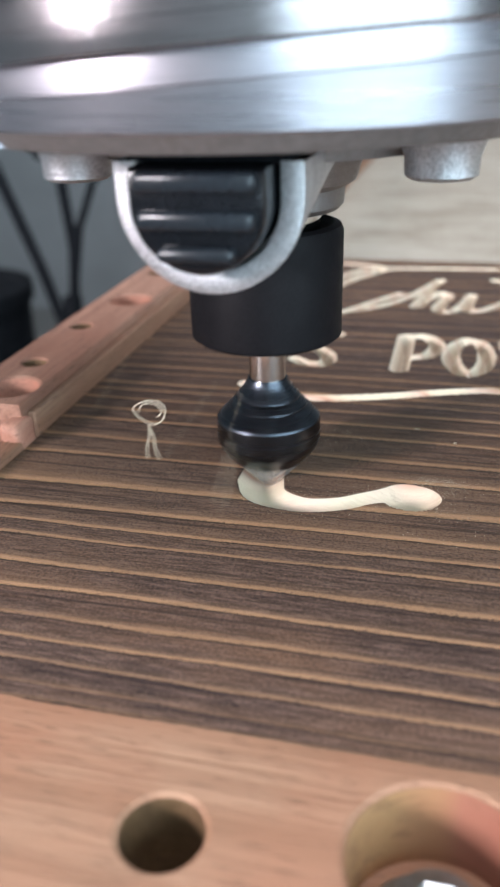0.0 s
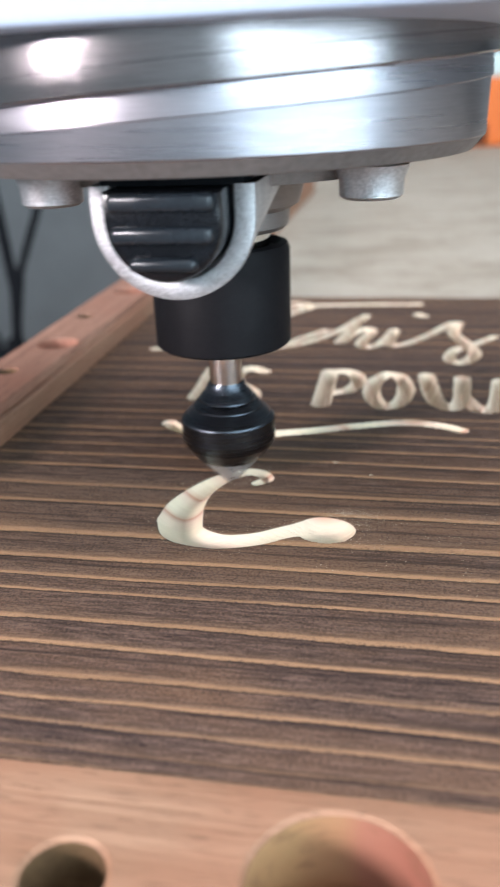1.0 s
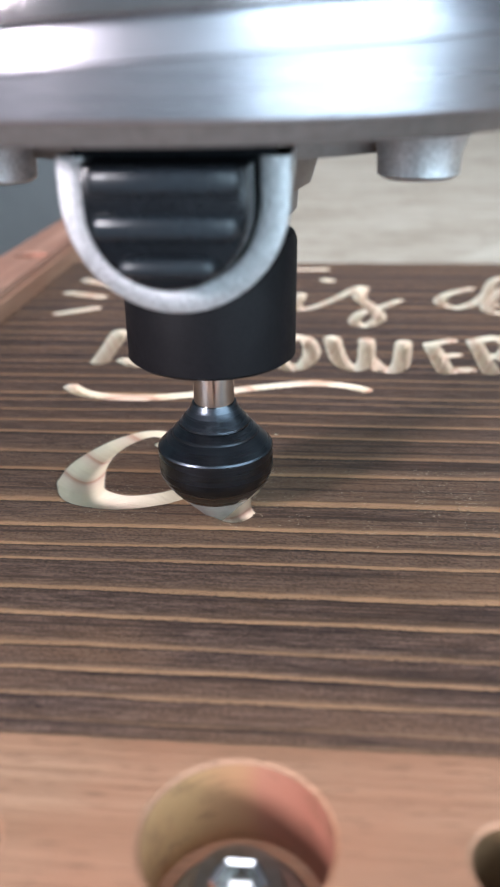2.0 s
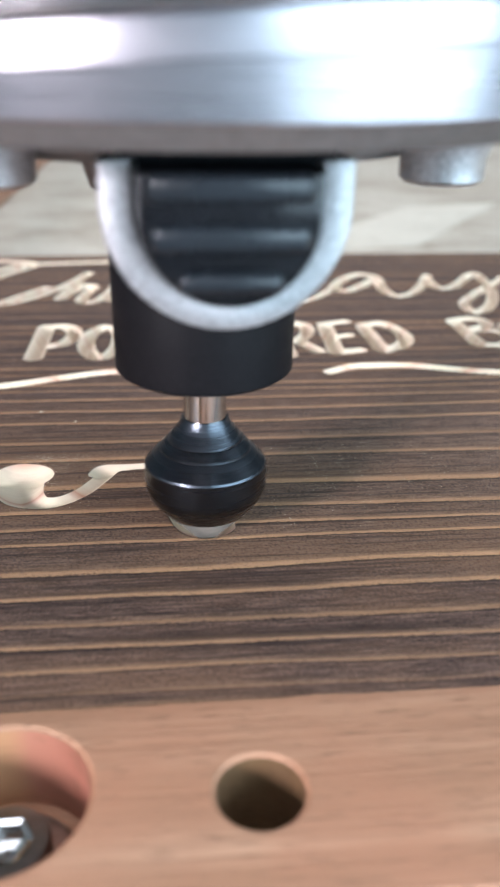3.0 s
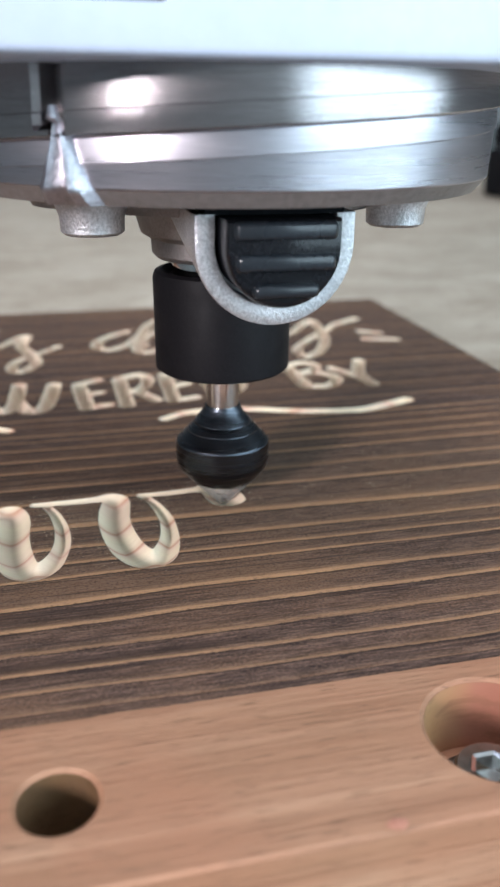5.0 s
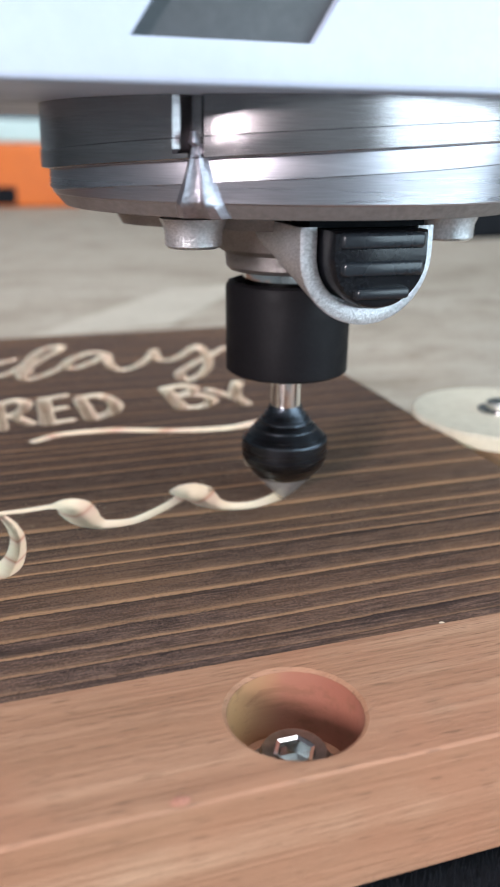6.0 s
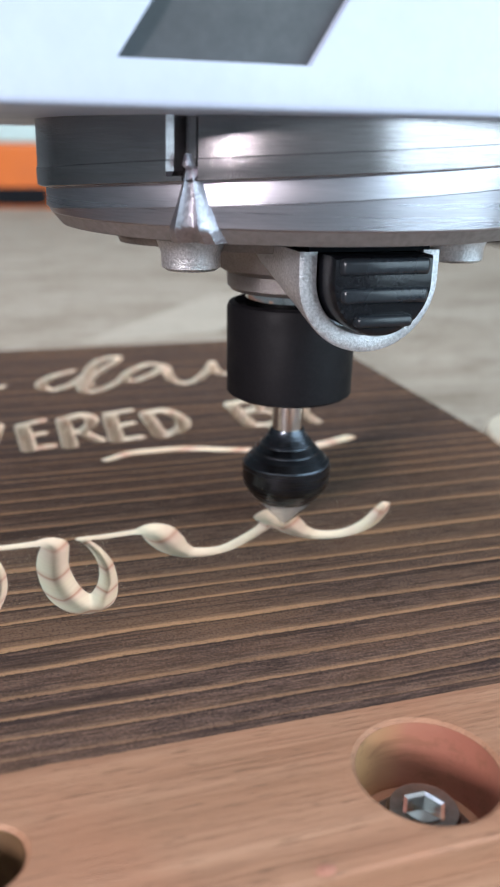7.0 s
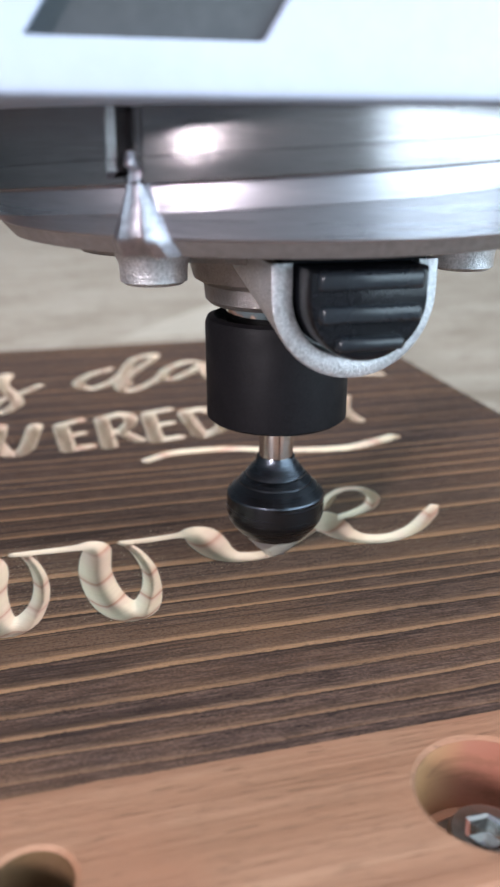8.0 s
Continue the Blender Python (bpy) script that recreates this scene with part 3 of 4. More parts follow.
xs = np.linspace(BX0, BX1, 814)
ys = np.concatenate([np.arange(0, 3.3, 0.15), np.arange(3.3, 8.4, 0.03), [8.4, 8.7, 9.0]])
depth = np.full((len(ys), len(xs)), -0.05)
when = np.full(depth.shape, 99.0)
carve(xs, ys, [[(*p, t) for p, t in zip(line, times)] for line, times in CUTS], depth, when)
far_xs = np.linspace(BX0, BX1, 489)
far_ys = np.concatenate([[9.0, 9.3], np.arange(9.6, 23.0, 0.06), [23.1, 23.25, BY1]])
far_depth = np.full((len(far_ys), len(far_xs)), -0.05)
carve(far_xs, far_ys, [line for lines in CARVED.values() for line in lines], far_depth)


def grid_mesh(name, xs, ys, z, keep=None):
    """A height field in centimetres as a mesh."""
    ny, nx = z.shape
    gx, gy = np.meshgrid(xs, ys)
    verts = np.stack([gx, gy, z], -1).reshape(-1, 3) * CM
    idx = np.arange(nx * ny).reshape(ny, nx)
    quads = np.stack([idx[:-1, :-1], idx[:-1, 1:], idx[1:, 1:], idx[1:, :-1]], -1)
    quads = quads[keep] if keep is not None else quads.reshape(-1, 4)
    used, inverse = np.unique(quads, return_inverse=True)
    me = bpy.data.meshes.new(name)
    me.from_pydata(verts[used].tolist(), [], inverse.reshape(-1, 4).tolist())
    me.materials.append(BOARD)
    me.shade_smooth()
    return me


sign = empty("sign_board", "dark brown stained pine sign board with carved pale lettering", "sign board")
# wide strokes have a rounded floor
near_z, far_z = -0.27 * np.tanh(np.maximum(depth, 0.0) / 0.25), -2.3 * np.maximum(far_depth, 0.0)
for gx, gy, gz in ((xs, ys, near_z), (far_xs, far_ys, far_z)):
    top = new("carved_face", grid_mesh("carved_face", gx, gy, gz))
    top.parent = sign
    tagged(top, "stained face with pale V-cut letters")
bm = bmesh.new()
box(bm, BX0, BX1, 0.0, BY1, -THICK, 0.0)
bmesh.ops.delete(bm, geom=[f for f in bm.faces if f.normal.z > 0.5], context="FACES_ONLY")
part("edge", bm, BOARD, sign)

# the stained skin that the cutter takes away, in pieces by the moment of the cut
SKINS = []
first = np.minimum.reduce([when[:-1, :-1], when[:-1, 1:], when[1:, 1:], when[1:, :-1]])
# one more row of cells all round, each with its neighbour's moment
for shift in ((0, 1), (0, -1), (1, 0), (-1, 0)):
    first = np.minimum(first, np.where(first < 90, first, np.roll(first, shift, (0, 1))))
STEP = 0.08
for k in range(int(7.8 / STEP)):
    keep = (first > k * STEP) & (first <= (k + 1) * STEP)
    if keep.any():
        skin = new("uncut_skin", grid_mesh("uncut_skin", xs, ys, np.full(depth.shape, 0.0004), keep))
        skin.parent = sign
        SKINS.append(((k + 0.5) * STEP, skin))
tagged(SKINS[0][1], "stained wood not yet cut away")


# ---- clamping strips ----
def bored_strip(name, x0, x1, y0, y1, z0, z1, holes, mat, parent, segments=56):
    """A bar with round bores (x, y, radius, depth) sunk into its top; bores in a row along x."""
    bm = bmesh.new()
    co = lambda x, y, z: bm.verts.new((x * CM, y * CM, z * CM))  # noqa: E731
    holes = sorted(holes)
    front_y, y0 = y0, y0 + 0.04
    cuts = [x0]
    for x, y, r, d in holes:
        cuts += [x - r - 0.12, x + r + 0.12]
    cuts.append(x1)
    for k in range(0, len(cuts), 2):
        a, b = cuts[k], cuts[k + 1]
        bm.faces.new((co(a, y0, z1), co(b, y0, z1), co(b, y1, z1), co(a, y1, z1)))
    for x, y, r, d in holes:
        a, b = x - r - 0.12, x + r + 0.12
        edge, rim, lip, foot = [], [], [], []
        for s in range(segments):
            t = 2 * math.pi * (s + 0.5) / segments
            c, n = math.cos(t), math.sin(t)
            far = min(((b if c > 0 else a) - x) / c if abs(c) > 1e-6 else 1e9, ((y1 if n > 0 else y0) - y) / n if abs(n) > 1e-6 else 1e9)
            edge.append(co(x + far * c, y + far * n, z1))
            rim.append(co(x + (r + 0.055) * c, y + (r + 0.055) * n, z1))
            lip.append(co(x + r * c, y + r * n, z1 - 0.04))
            foot.append(co(x + r * c, y + r * n, z1 - d))
        for s in range(segments):
            t = (s + 1) % segments
            for p, q in ((edge, rim), (rim, lip), (lip, foot)):
                bm.faces.new((p[s], p[t], q[t], q[s]))
        for sx, sy in ((a, y0), (b, y0), (b, y1), (a, y1)):
            corner = co(sx, sy, z1)
            p = int(math.floor((math.atan2(sy - y, sx - x) % (2 * math.pi)) / (2 * math.pi) * segments - 0.5)) % segments
            q = (p + 1) % segments
            bm.faces.new((edge[p], corner, edge[q]))
        bm.faces.new(foot)
    zc = z1 - 0.035
    for q in (((x0, y0, z1), (x0, front_y, zc), (x1, front_y, zc), (x1, y0, z1)), ((x0, front_y, zc), (x0, front_y, z0), (x1, front_y, z0), (x1, front_y, zc)), ((x1, y1, z1), (x1, y1, z0), (x0, y1, z0), (x0, y1, z1)),
              ((x0, y1, z1), (x0, y1, z0), (x0, front_y, z0), (x0, front_y, zc), (x0, y0, z1)), ((x1, y0, z1), (x1, front_y, zc), (x1, front_y, z0), (x1, y1, z0), (x1, y1, z1)),
              ((x0, front_y, z0), (x0, y1, z0), (x1, y1, z0), (x1, front_y, z0))):
        bm.faces.new([co(*v) for v in q])
    bmesh.ops.remove_doubles(bm, verts=bm.verts[:], dist=1e-6)
    bmesh.ops.recalc_face_normals(bm, faces=bm.faces[:])
    return part(name, bm, mat, parent)


front = empty("clamping_strip", "bored reddish fir strip against the sign's front edge", "wooden strip")
BORES = [(10.32, -1.18, 0.93, 1.15), (18.40, -1.34, 0.93, 1.15)]
bored_strip("bar", -3.0, 40.0, -2.58, -0.03, -1.9, 0.03, BORES + [(7.60, -1.42, 0.44, 1.7), (12.97, -1.32, 0.46, 1.7)], STRIP, front)

for x, y, r, d in BORES + [(7.60, -1.42, 0.44, 1.7), (12.97, -1.32, 0.46, 1.7)]:
    wall = lathe(bmesh.new(), [(r - 0.006, 0.02 - d), (r - 0.006, -0.012)], 56, x, y)
    bmesh.ops.delete(wall, geom=[f for f in wall.faces if len(f.verts) == 56 and f.calc_center_median().z > -0.002], context="FACES_ONLY")
    part("bore", wall, END_GRAIN if r > 0.6 else BORE_SHADE, front, "end grain tinted lit yellow to shaded red inside a bore" if r > 0.6 else "wood coloured dark for the shade inside a small bore", True)
fray = bmesh.new()
last = None
for k in range(420):
    x = 2.0 + k * 0.06
    w = 0.09 * max(0.0, noise.noise((x * 0.9, 3.0, 0.0)) - 0.12) + 0.02 * max(0.0, noise.noise((x * 7.0, 7.0, 0.0)))
    pair = (fray.verts.new((x * CM, -0.05 * CM, 0.034 * CM)), fray.verts.new((x * CM, (-0.03 + w) * CM, (0.036 + 0.25 * w * abs(noise.noise((x * 5, 1.0, 0.0)))) * CM)))
    if last:
        fray.faces.new((last[0], pair[0], pair[1], last[1]))
    last = pair
part("frayed_edge", fray, STRIP, front, "pale torn fibres along the edge")


def cap_screw(x, y, z, r):
    ob = empty("cap_screw", "bright steel socket screw with a washer in a bore", "screw", "screws in the strip", (x, y, z))
    part("washer", lathe(bmesh.new(), [(r * 1.45, -0.06), (r * 1.6, -0.04), (r * 1.6, 0.02), (r * 1.52, 0.05), (0.2, 0.05)], 40), DULL, ob, "", True)
    bm = lathe(bmesh.new(), [(r, 0.05), (r, 0.42), (r * 0.93, 0.5), (r * 0.60, 0.5), (r * 0.56, 0.2), (0.0, 0.2)], 40)
    part("head", bm, DULL, ob, "", True)
    bm = lathe(bmesh.new(), [(0.0, 0.24), (r * 0.50, 0.26), (r * 0.52, 0.48), (r * 0.64, 0.505)], 6)
    bmesh.ops.delete(bm, geom=[f for f in bm.faces if len(f.verts) == 6], context="FACES_ONLY")
    part("hex_socket", bm, STEEL, ob, "bright hexagonal socket")
    return ob


for x, y, *_ in BORES:
    cap_screw(x, y, -1.12, 0.48)

side = empty("side_strip", "worn bored reddish cedar strip along the sign's end", "wooden strip")
SIDE_BORES = [(7.75, -1.06, 0.58, 1.15), (9.25, -0.82, 0.27, 1.4), (12.0, -0.72, 0.27, 1.4), (14.55, -1.06, 0.58, 1.15), (17.6, -0.72, 0.27, 1.4), (21.2, -1.06, 0.58, 1.15)]
turn = Matrix(((0, -1, 0, 0), (1, 0, 0, 0), (0, 0, 1, 0), (0, 0, 0, 1)))
bored_strip("bar", 6.85, 75.0, -1.72, -0.10, -1.9, 0.75, SIDE_BORES, SIDE_STRIP, side).matrix_basis = turn
for x, y, r, d in SIDE_BORES:
    wall = lathe(bmesh.new(), [(r - 0.006, 0.77 - d), (r - 0.006, 0.712)], 48, x, y)
    bmesh.ops.delete(wall, geom=[f for f in wall.faces if len(f.verts) == 48 and f.calc_center_median().z > 0.0068], context="FACES_ONLY")
    part("bore", wall, ROSY if r > 0.5 else BORE_SHADE, side, "pink wood inside a bore" if r > 0.5 else "wood coloured dark for the shade inside a small bore", True).matrix_basis = turn
part("ledge", box(bmesh.new(), 1.73, 1.92, 7.05, 75, -1.9, 0.52, 0.05), PALE_EDGE, side, "paler lower ledge")
# the near end is broken away: a lower step with a torn knob of wood beside it
part("lower_step", box(bmesh.new(), 0.10, 1.92, -0.5, 6.84, -1.9, 0.16, 0.07), PALE_EDGE, side, "pale lower step at the broken end")
knob = box(bmesh.new(), 1.42, 1.93, 6.35, 7.04, -0.2, 0.50, 0.16, 3)
for v in knob.verts:
    v.co += 0.05 * CM * noise.noise_vector(v.co * 260)
part("torn_knob", knob, ROSY, side, "torn pink stump of wood", True)


# ---- the round clamp beside the board ----
clamp = empty("cam_clamp", "round pale plywood cam clamp with a bolt", "clamp", "", (28.70, 9.28, -1.9))
part("disc", lathe(bmesh.new(), [(2.42, 1.62), (2.47, 1.64), (2.47, 1.98), (2.40, 2.04), (0.0, 2.04)], 80), PLY, clamp, "", True)
part("ply_edge", lathe(bmesh.new(), [(2.1, 0.0), (2.2, 0.02), (2.38, 1.63), (2.3, 1.63)], 80), PLY_EDGE, clamp, "", True)
part("bolt", lathe(bmesh.new(), [(0.62, 2.04), (0.62, 2.09), (0.40, 2.10), (0.40, 2.28), (0.33, 2.33), (0.0, 2.33)], 24), STEEL, clamp, "", True)

# ---- the brush seal in front of the strip ----
seal = empty("brush_seal", "black bristle seal on a rail below the strip", "brush seal")
part("rail", box(bmesh.new(), -3, 60, -6.2, -2.2, -3.4, -2.12, 0.15), RUBBER, seal)
bm = bmesh.new()
for _ in range(5200):
    x, y = random.uniform(12, 30), -2.62 - 1.6 * random.random() ** 1.4
    lean, sway, top, w = random.gauss(0.0, 0.10), random.gauss(0.0, 0.10), random.uniform(-2.0, -1.72), random.uniform(0.010, 0.018)
    a = random.uniform(0, 2 * math.pi)
    foot = [bm.verts.new(((x + w * math.cos(a + k * 2.1)) * CM, (y + w * math.sin(a + k * 2.1)) * CM, -2.5 * CM)) for k in range(3)]
    tip = bm.verts.new(((x + lean) * CM, min(y + sway, -2.6) * CM, top * CM))
    for k in range(3):
        bm.faces.new((foot[k], foot[(k + 1) % 3], tip))
tagged(part("bristles", bm, BRISTLE, seal), "dense short black bristles", kind="stuff")


# ---- the router ----
router = empty("cnc_router", "routing machine's motor head with a black V-groove bit", "router")
N = 360
# heights with the radius of the plain body; the ledges run round it on a slant
HEIGHTS = [(6.12, 4.27), (6.13, 4.31), (6.34, 4.49), (6.36, 4.505), (6.50, 4.512), (6.64, 4.52), (6.80, 4.53), (6.815, 4.562), (6.95, 4.557), (7.12, 4.548), (7.135, 4.58), (7.15, 4.68), (7.165, 4.695), (7.3, 4.70), (7.44, 4.70), (7.45, 4.683), (7.6, 4.68), (7.9, 4.672), (8.2, 4.67)]
dense = []
for (za, ra), (zb, rb) in zip(HEIGHTS, HEIGHTS[1:]):
    parts_of = max(1, int((zb - za) / 0.045))
    dense += [(za + (zb - za) * q / parts_of, ra + (rb - ra) * q / parts_of) for q in range(parts_of)]
dense.append(HEIGHTS[-1])
step = lambda v, w: min(1.0, max(0.0, v / w + 0.5))  # noqa: E731
rows = []
for z0, r0 in dense:
    ring = []
    slant = 0.27 * min(1.0, max(0.0, (z0 - 6.36) / 0.45)) * min(1.0, max(0.0, (8.2 - z0) / 0.6))
    for k in range(N):
        phi = -math.pi + 2 * math.pi * k / N
        z, r = z0 + slant * max(-1.4, min(1.4, phi)), r0
        off = (phi + 0.68) * 4.6
        if z > 7.05:
            r -= 0.30 * step(0.15 - abs(off - 0.0), 0.06)
        ring.append((r * math.sin(phi) * CM, -r * math.cos(phi) * CM, z * CM))
    rows.append(ring)


def band(name, first, last, mat, label):
    """The turned surface between two heights of the plain body."""
    bm = bmesh.new()
    picked = [[bm.verts.new(p) for p in ring] for (z, _), ring in zip(dense, rows) if first - 1e-6 <= z <= last + 1e-6]
    for lo, hi in zip(picked, picked[1:]):
        for k in range(N):
            bm.faces.new((lo[k], lo[(k + 1) % N], hi[(k + 1) % N], hi[k]))
    if first == HEIGHTS[0][0]:
        bm.faces.new(picked[0][::-1])
    bmesh.ops.recalc_face_normals(bm, faces=bm.faces[:])
    return part(name, bm, mat, router, label, True, 14)


band("motor_body", 7.15, 8.2, ALU, "polished aluminium body with a slot")
band("ledge_ring", 6.34, 7.15, LEDGE, "turned aluminium ring with slanting ledges")
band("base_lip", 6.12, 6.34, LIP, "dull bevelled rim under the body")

# cast fin below the slot: a tapering ridge with a sunken middle
bm = bmesh.new()
last = None
for q in range(25):
    z = 7.34 - 1.20 * q / 24
    half, out = 0.03 + 0.42 * (q / 24) ** 1.15, 0.10 + 0.24 * q / 24
    base = 4.70 if z > 7.15 else 4.50 + 0.06 * (z - 6.34)
    base = base if z > 6.34 else 4.27 + (z - 6.12)
    ridge = []
    for u, lift in ((-1.0, -0.05), (-0.82, 0.75), (-0.5, 1.0), (-0.2, 0.62), (0.12, 0.55), (0.45, 1.0), (0.75, 0.8), (1.0, -0.05)):
        phi, r = -0.655 + u * half / 4.6, base + out * lift + 0.012 * noise.noise((9 * u, 6 * z, 2.0))
        ridge.append(bm.verts.new((r * math.sin(phi) * CM, -r * math.cos(phi) * CM, z * CM)))
    if last:
        for k in range(7):
            bm.faces.new((last[k], last[k + 1], ridge[k + 1], ridge[k]))
    last = ridge
bm.faces.new(last)
bmesh.ops.recalc_face_normals(bm, faces=bm.faces[:])
part("fin", bm, FIN, router, "rough cast tapering fin", True, 50)

# base casting with two screw bosses and a nose round the spindle
bm = bmesh.new()
outline = []
for k in range(72):
    a = 2 * math.pi * k / 72
    r = 2.9 + 0.55 * max(0, math.cos(2 * (a - 0.0))) ** 3
    outline.append((r * math.cos(a), 0.25 + 0.92 * r * math.sin(a)))
lo = [bm.verts.new((x * 0.95 * CM, y * 0.95 * CM, 5.78 * CM)) for x, y in outline]
hi = [bm.verts.new((x * CM, y * CM, 6.14 * CM)) for x, y in outline]
bm.faces.new(lo[::-1])
for k in range(72):
    bm.faces.new((lo[k], lo[(k + 1) % 72], hi[(k + 1) % 72], hi[k]))
part("base_casting", bm, CAST, router, "", True)
part("nose", lathe(bmesh.new(), [(1.0, 4.85), (1.18, 4.86), (1.26, 4.94), (1.28, 5.2), (1.45, 5.3), (1.6, 5.8)], 56), CAST, router, "", True)
for x, y in ((-2.37, -1.61), (2.75, -1.33)):
    part("boss", lathe(bmesh.new(), [(0.42, 5.50), (0.49, 5.55), (0.5, 5.78), (0.58, 6.0)], 32, x, y), FRAME, router, "", True)

# half-round housing of the spindle lock with its ribbed button
UX, UZ, UR = 0.10, 5.53, 1.19


def half_round(r, top, n=28):
    return [(UX - r, top)] + [(UX - r * math.cos(math.pi * k / n), UZ - r * math.sin(math.pi * k / n)) for k in range(n + 1)] + [(UX + r, top)]


bm = bmesh.new()
outer, inner = half_round(UR, 5.96), half_round(UR - 0.31, 5.96)
n = len(outer)
ring = {}
for key, pts, y, sx in (("of", outer, -3.35, 1.0), ("if", inner, -3.35, 1.0), ("ob", outer, -0.9, 1.0), ("ib", inner, -2.7, 1.0)):
    ring[key] = []
    for x, z in pts:
        if key == "ob":
            z = 5.96 - (5.96 - z) * 0.42
        ring[key].append(bm.verts.new((x * CM, y * CM, z * CM)))
for k in range(n - 1):
    for p, q in (("of", "if"), ("ob", "of"), ("if", "ib")):
        bm.faces.new((ring[p][k], ring[p][k + 1], ring[q][k + 1], ring[q][k]))
bm.faces.new(ring["ib"])
bmesh.ops.recalc_face_normals(bm, faces=bm.faces[:])
edges = [e for e in bm.edges if all(abs(v.co.y + 3.35 * CM) < 1e-7 for v in e.verts)]
bmesh.ops.bevel(bm, geom=edges, offset=0.05 * CM, segments=2, affect="EDGES", profile=0.5)
part("lock_housing", bm, FRAME, router, "rough cast half-round rim", True)
button = part("lock_button", prism(bmesh.new(), half_round(UR - 0.36, 5.93), -3.88, -2.75, 0.12), BLACK, router, "black ribbed plastic button", True)
for z0, z1, w, out in ((5.66, 5.91, 0.74, -4.07), (5.24, 5.48, 0.72, -4.09), (4.88, 5.07, 0.48, -4.05)):
    rib = bmesh.new()
    box(rib, UX - w, UX + w, out, -3.80, z0, z1, 0.08, 4)
    for v in rib.verts:
        v.co.y += 0.16 * CM * ((v.co.x / CM - UX) / 0.8) ** 2 * (1 if v.co.y < -0.038 else 0)
    part("rib", rib, RIB, button, "", True)
# solid black block stands in for the shade above the button
part("lock_gap_shade", box(bmesh.new(), UX - 1.02, UX + 1.02, -3.30, -2.5, 5.94, 6.11), RUBBER, router, "black block painting the shaded gap over the button")

part("collet_nut", lathe(bmesh.new(), [(0.5, 2.78), (1.20, 2.78), (1.26, 2.83), (1.27, 4.50), (1.23, 4.60), (1.12, 4.64), (1.05, 4.5), (0.7, 4.4)], 64), NUT, router, "plain black collet nut", True)
part("collet", lathe(bmesh.new(), [(0.86, 4.3), (0.92, 4.7), (0.9, 4.95)], 40), STEEL, router, "", True)

bit = empty("router_bit", "", "")
bit.parent = router
tagged(bit, "black V-groove bit with a bright shank")
part("shank", lathe(bmesh.new(), [(0.3175, 1.9), (0.3175, 3.1)], 40), STEEL, bit, "bright steel shank", True)
CUTTER_PROFILE = [(0.45, 0.44), (0.60, 0.44), (0.64, 0.465), (0.79, 0.64), (0.865, 0.75), (0.905, 0.86), (0.916, 0.95), (0.916, 1.27), (0.90, 1.30), (0.70, 1.50), (0.685, 1.505), (0.68, 1.535), (0.57, 1.65),
                  (0.555, 1.655), (0.55, 1.685), (0.46, 1.80), (0.40, 1.88), (0.36, 1.96), (0.345, 2.0), (0.3, 2.0)]
part("cutter_body", lathe(bmesh.new(), CUTTER_PROFILE, 64), BITM, bit, "", True, 11)
part("cutting_tip", lathe(bmesh.new(), [(0.0, -0.20), (0.05, -0.17), (0.32, 0.12), (0.645, 0.47)], 48), CUTTER, bit, "pale blurred carbide tip", True)

# white carriage round the motor
plate = bmesh.new()
W = [(-8.5, 7.83), (7.5, 7.83), (7.5, 15.5), (-8.5, 15.5)]
S = [(-3.99, 8.36), (-1.66, 8.36), (-0.15, 10.8), (-2.30, 10.8)]
Y0, Y1 = -5.1, 5.5
f = [plate.verts.new((x * CM, Y0 * CM, z * CM)) for x, z in W]
b = [plate.verts.new((x * CM, Y1 * CM, z * CM)) for x, z in W]
h = [plate.verts.new((x * CM, Y0 * CM, z * CM)) for x, z in S]
g = [plate.verts.new((x * CM, (Y0 + 0.2) * CM, z * CM)) for x, z in S]
for k in range(4):
    j = (k + 1) % 4
    plate.faces.new((f[k], f[j], h[j], h[k]))
    plate.faces.new((h[k], h[j], g[j], g[k]))
    plate.faces.new((f[k], b[k], b[j], f[j]))
plate.faces.new(b)
bmesh.ops.recalc_face_normals(plate, faces=plate.faces[:])
edges = [e for e in plate.edges if all(v in f or v in b for v in e.verts) and abs(e.verts[0].co.y - e.verts[1].co.y) < 1e-6 and e.verts[0].co.y < 0]
bmesh.ops.bevel(plate, geom=edges, offset=0.12 * CM, segments=3, affect="EDGES", profile=0.5)
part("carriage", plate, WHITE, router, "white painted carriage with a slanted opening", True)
bm = bmesh.new()
bm.faces.new([bm.verts.new((x * CM, (Y0 + 0.2) * CM, z * CM)) for x, z in S])
part("opening_panel", bm, DARKGREY, router, "dark grey panel in the opening")

# ---- things behind ----
crate = empty("tool_crate", "orange plastic tool crate on the far end of the bed", "crate", "", (18, 136, -1.9))
part("body", box(bmesh.new(), -14, 14, -6, 10, 0, 9.6, 0.6), ORANGE, crate)
part("lid", box(bmesh.new(), -13.5, 13.5, -5.5, 9.5, 9.6, 13.0, 0.6), TEAL, crate, "pale teal lid")
part("handle_slot", box(bmesh.new(), -5, 4, -6.15, -5.5, 0.4, 3.2, 0.3), RUBBER, crate, "black handle opening")

case = empty("tool_case", "black plastic tool case on the bed", "case", "", (74, 78, -1.9))
part("shell", box(bmesh.new(), -9, 12, -8, 8, 0, 5.5, 0.7, 3), RUBBER, case)
part("cover", box(bmesh.new(), -8.6, 11.6, -7.6, 7.6, 5.5, 8.2, 0.7, 3), RUBBER, case)

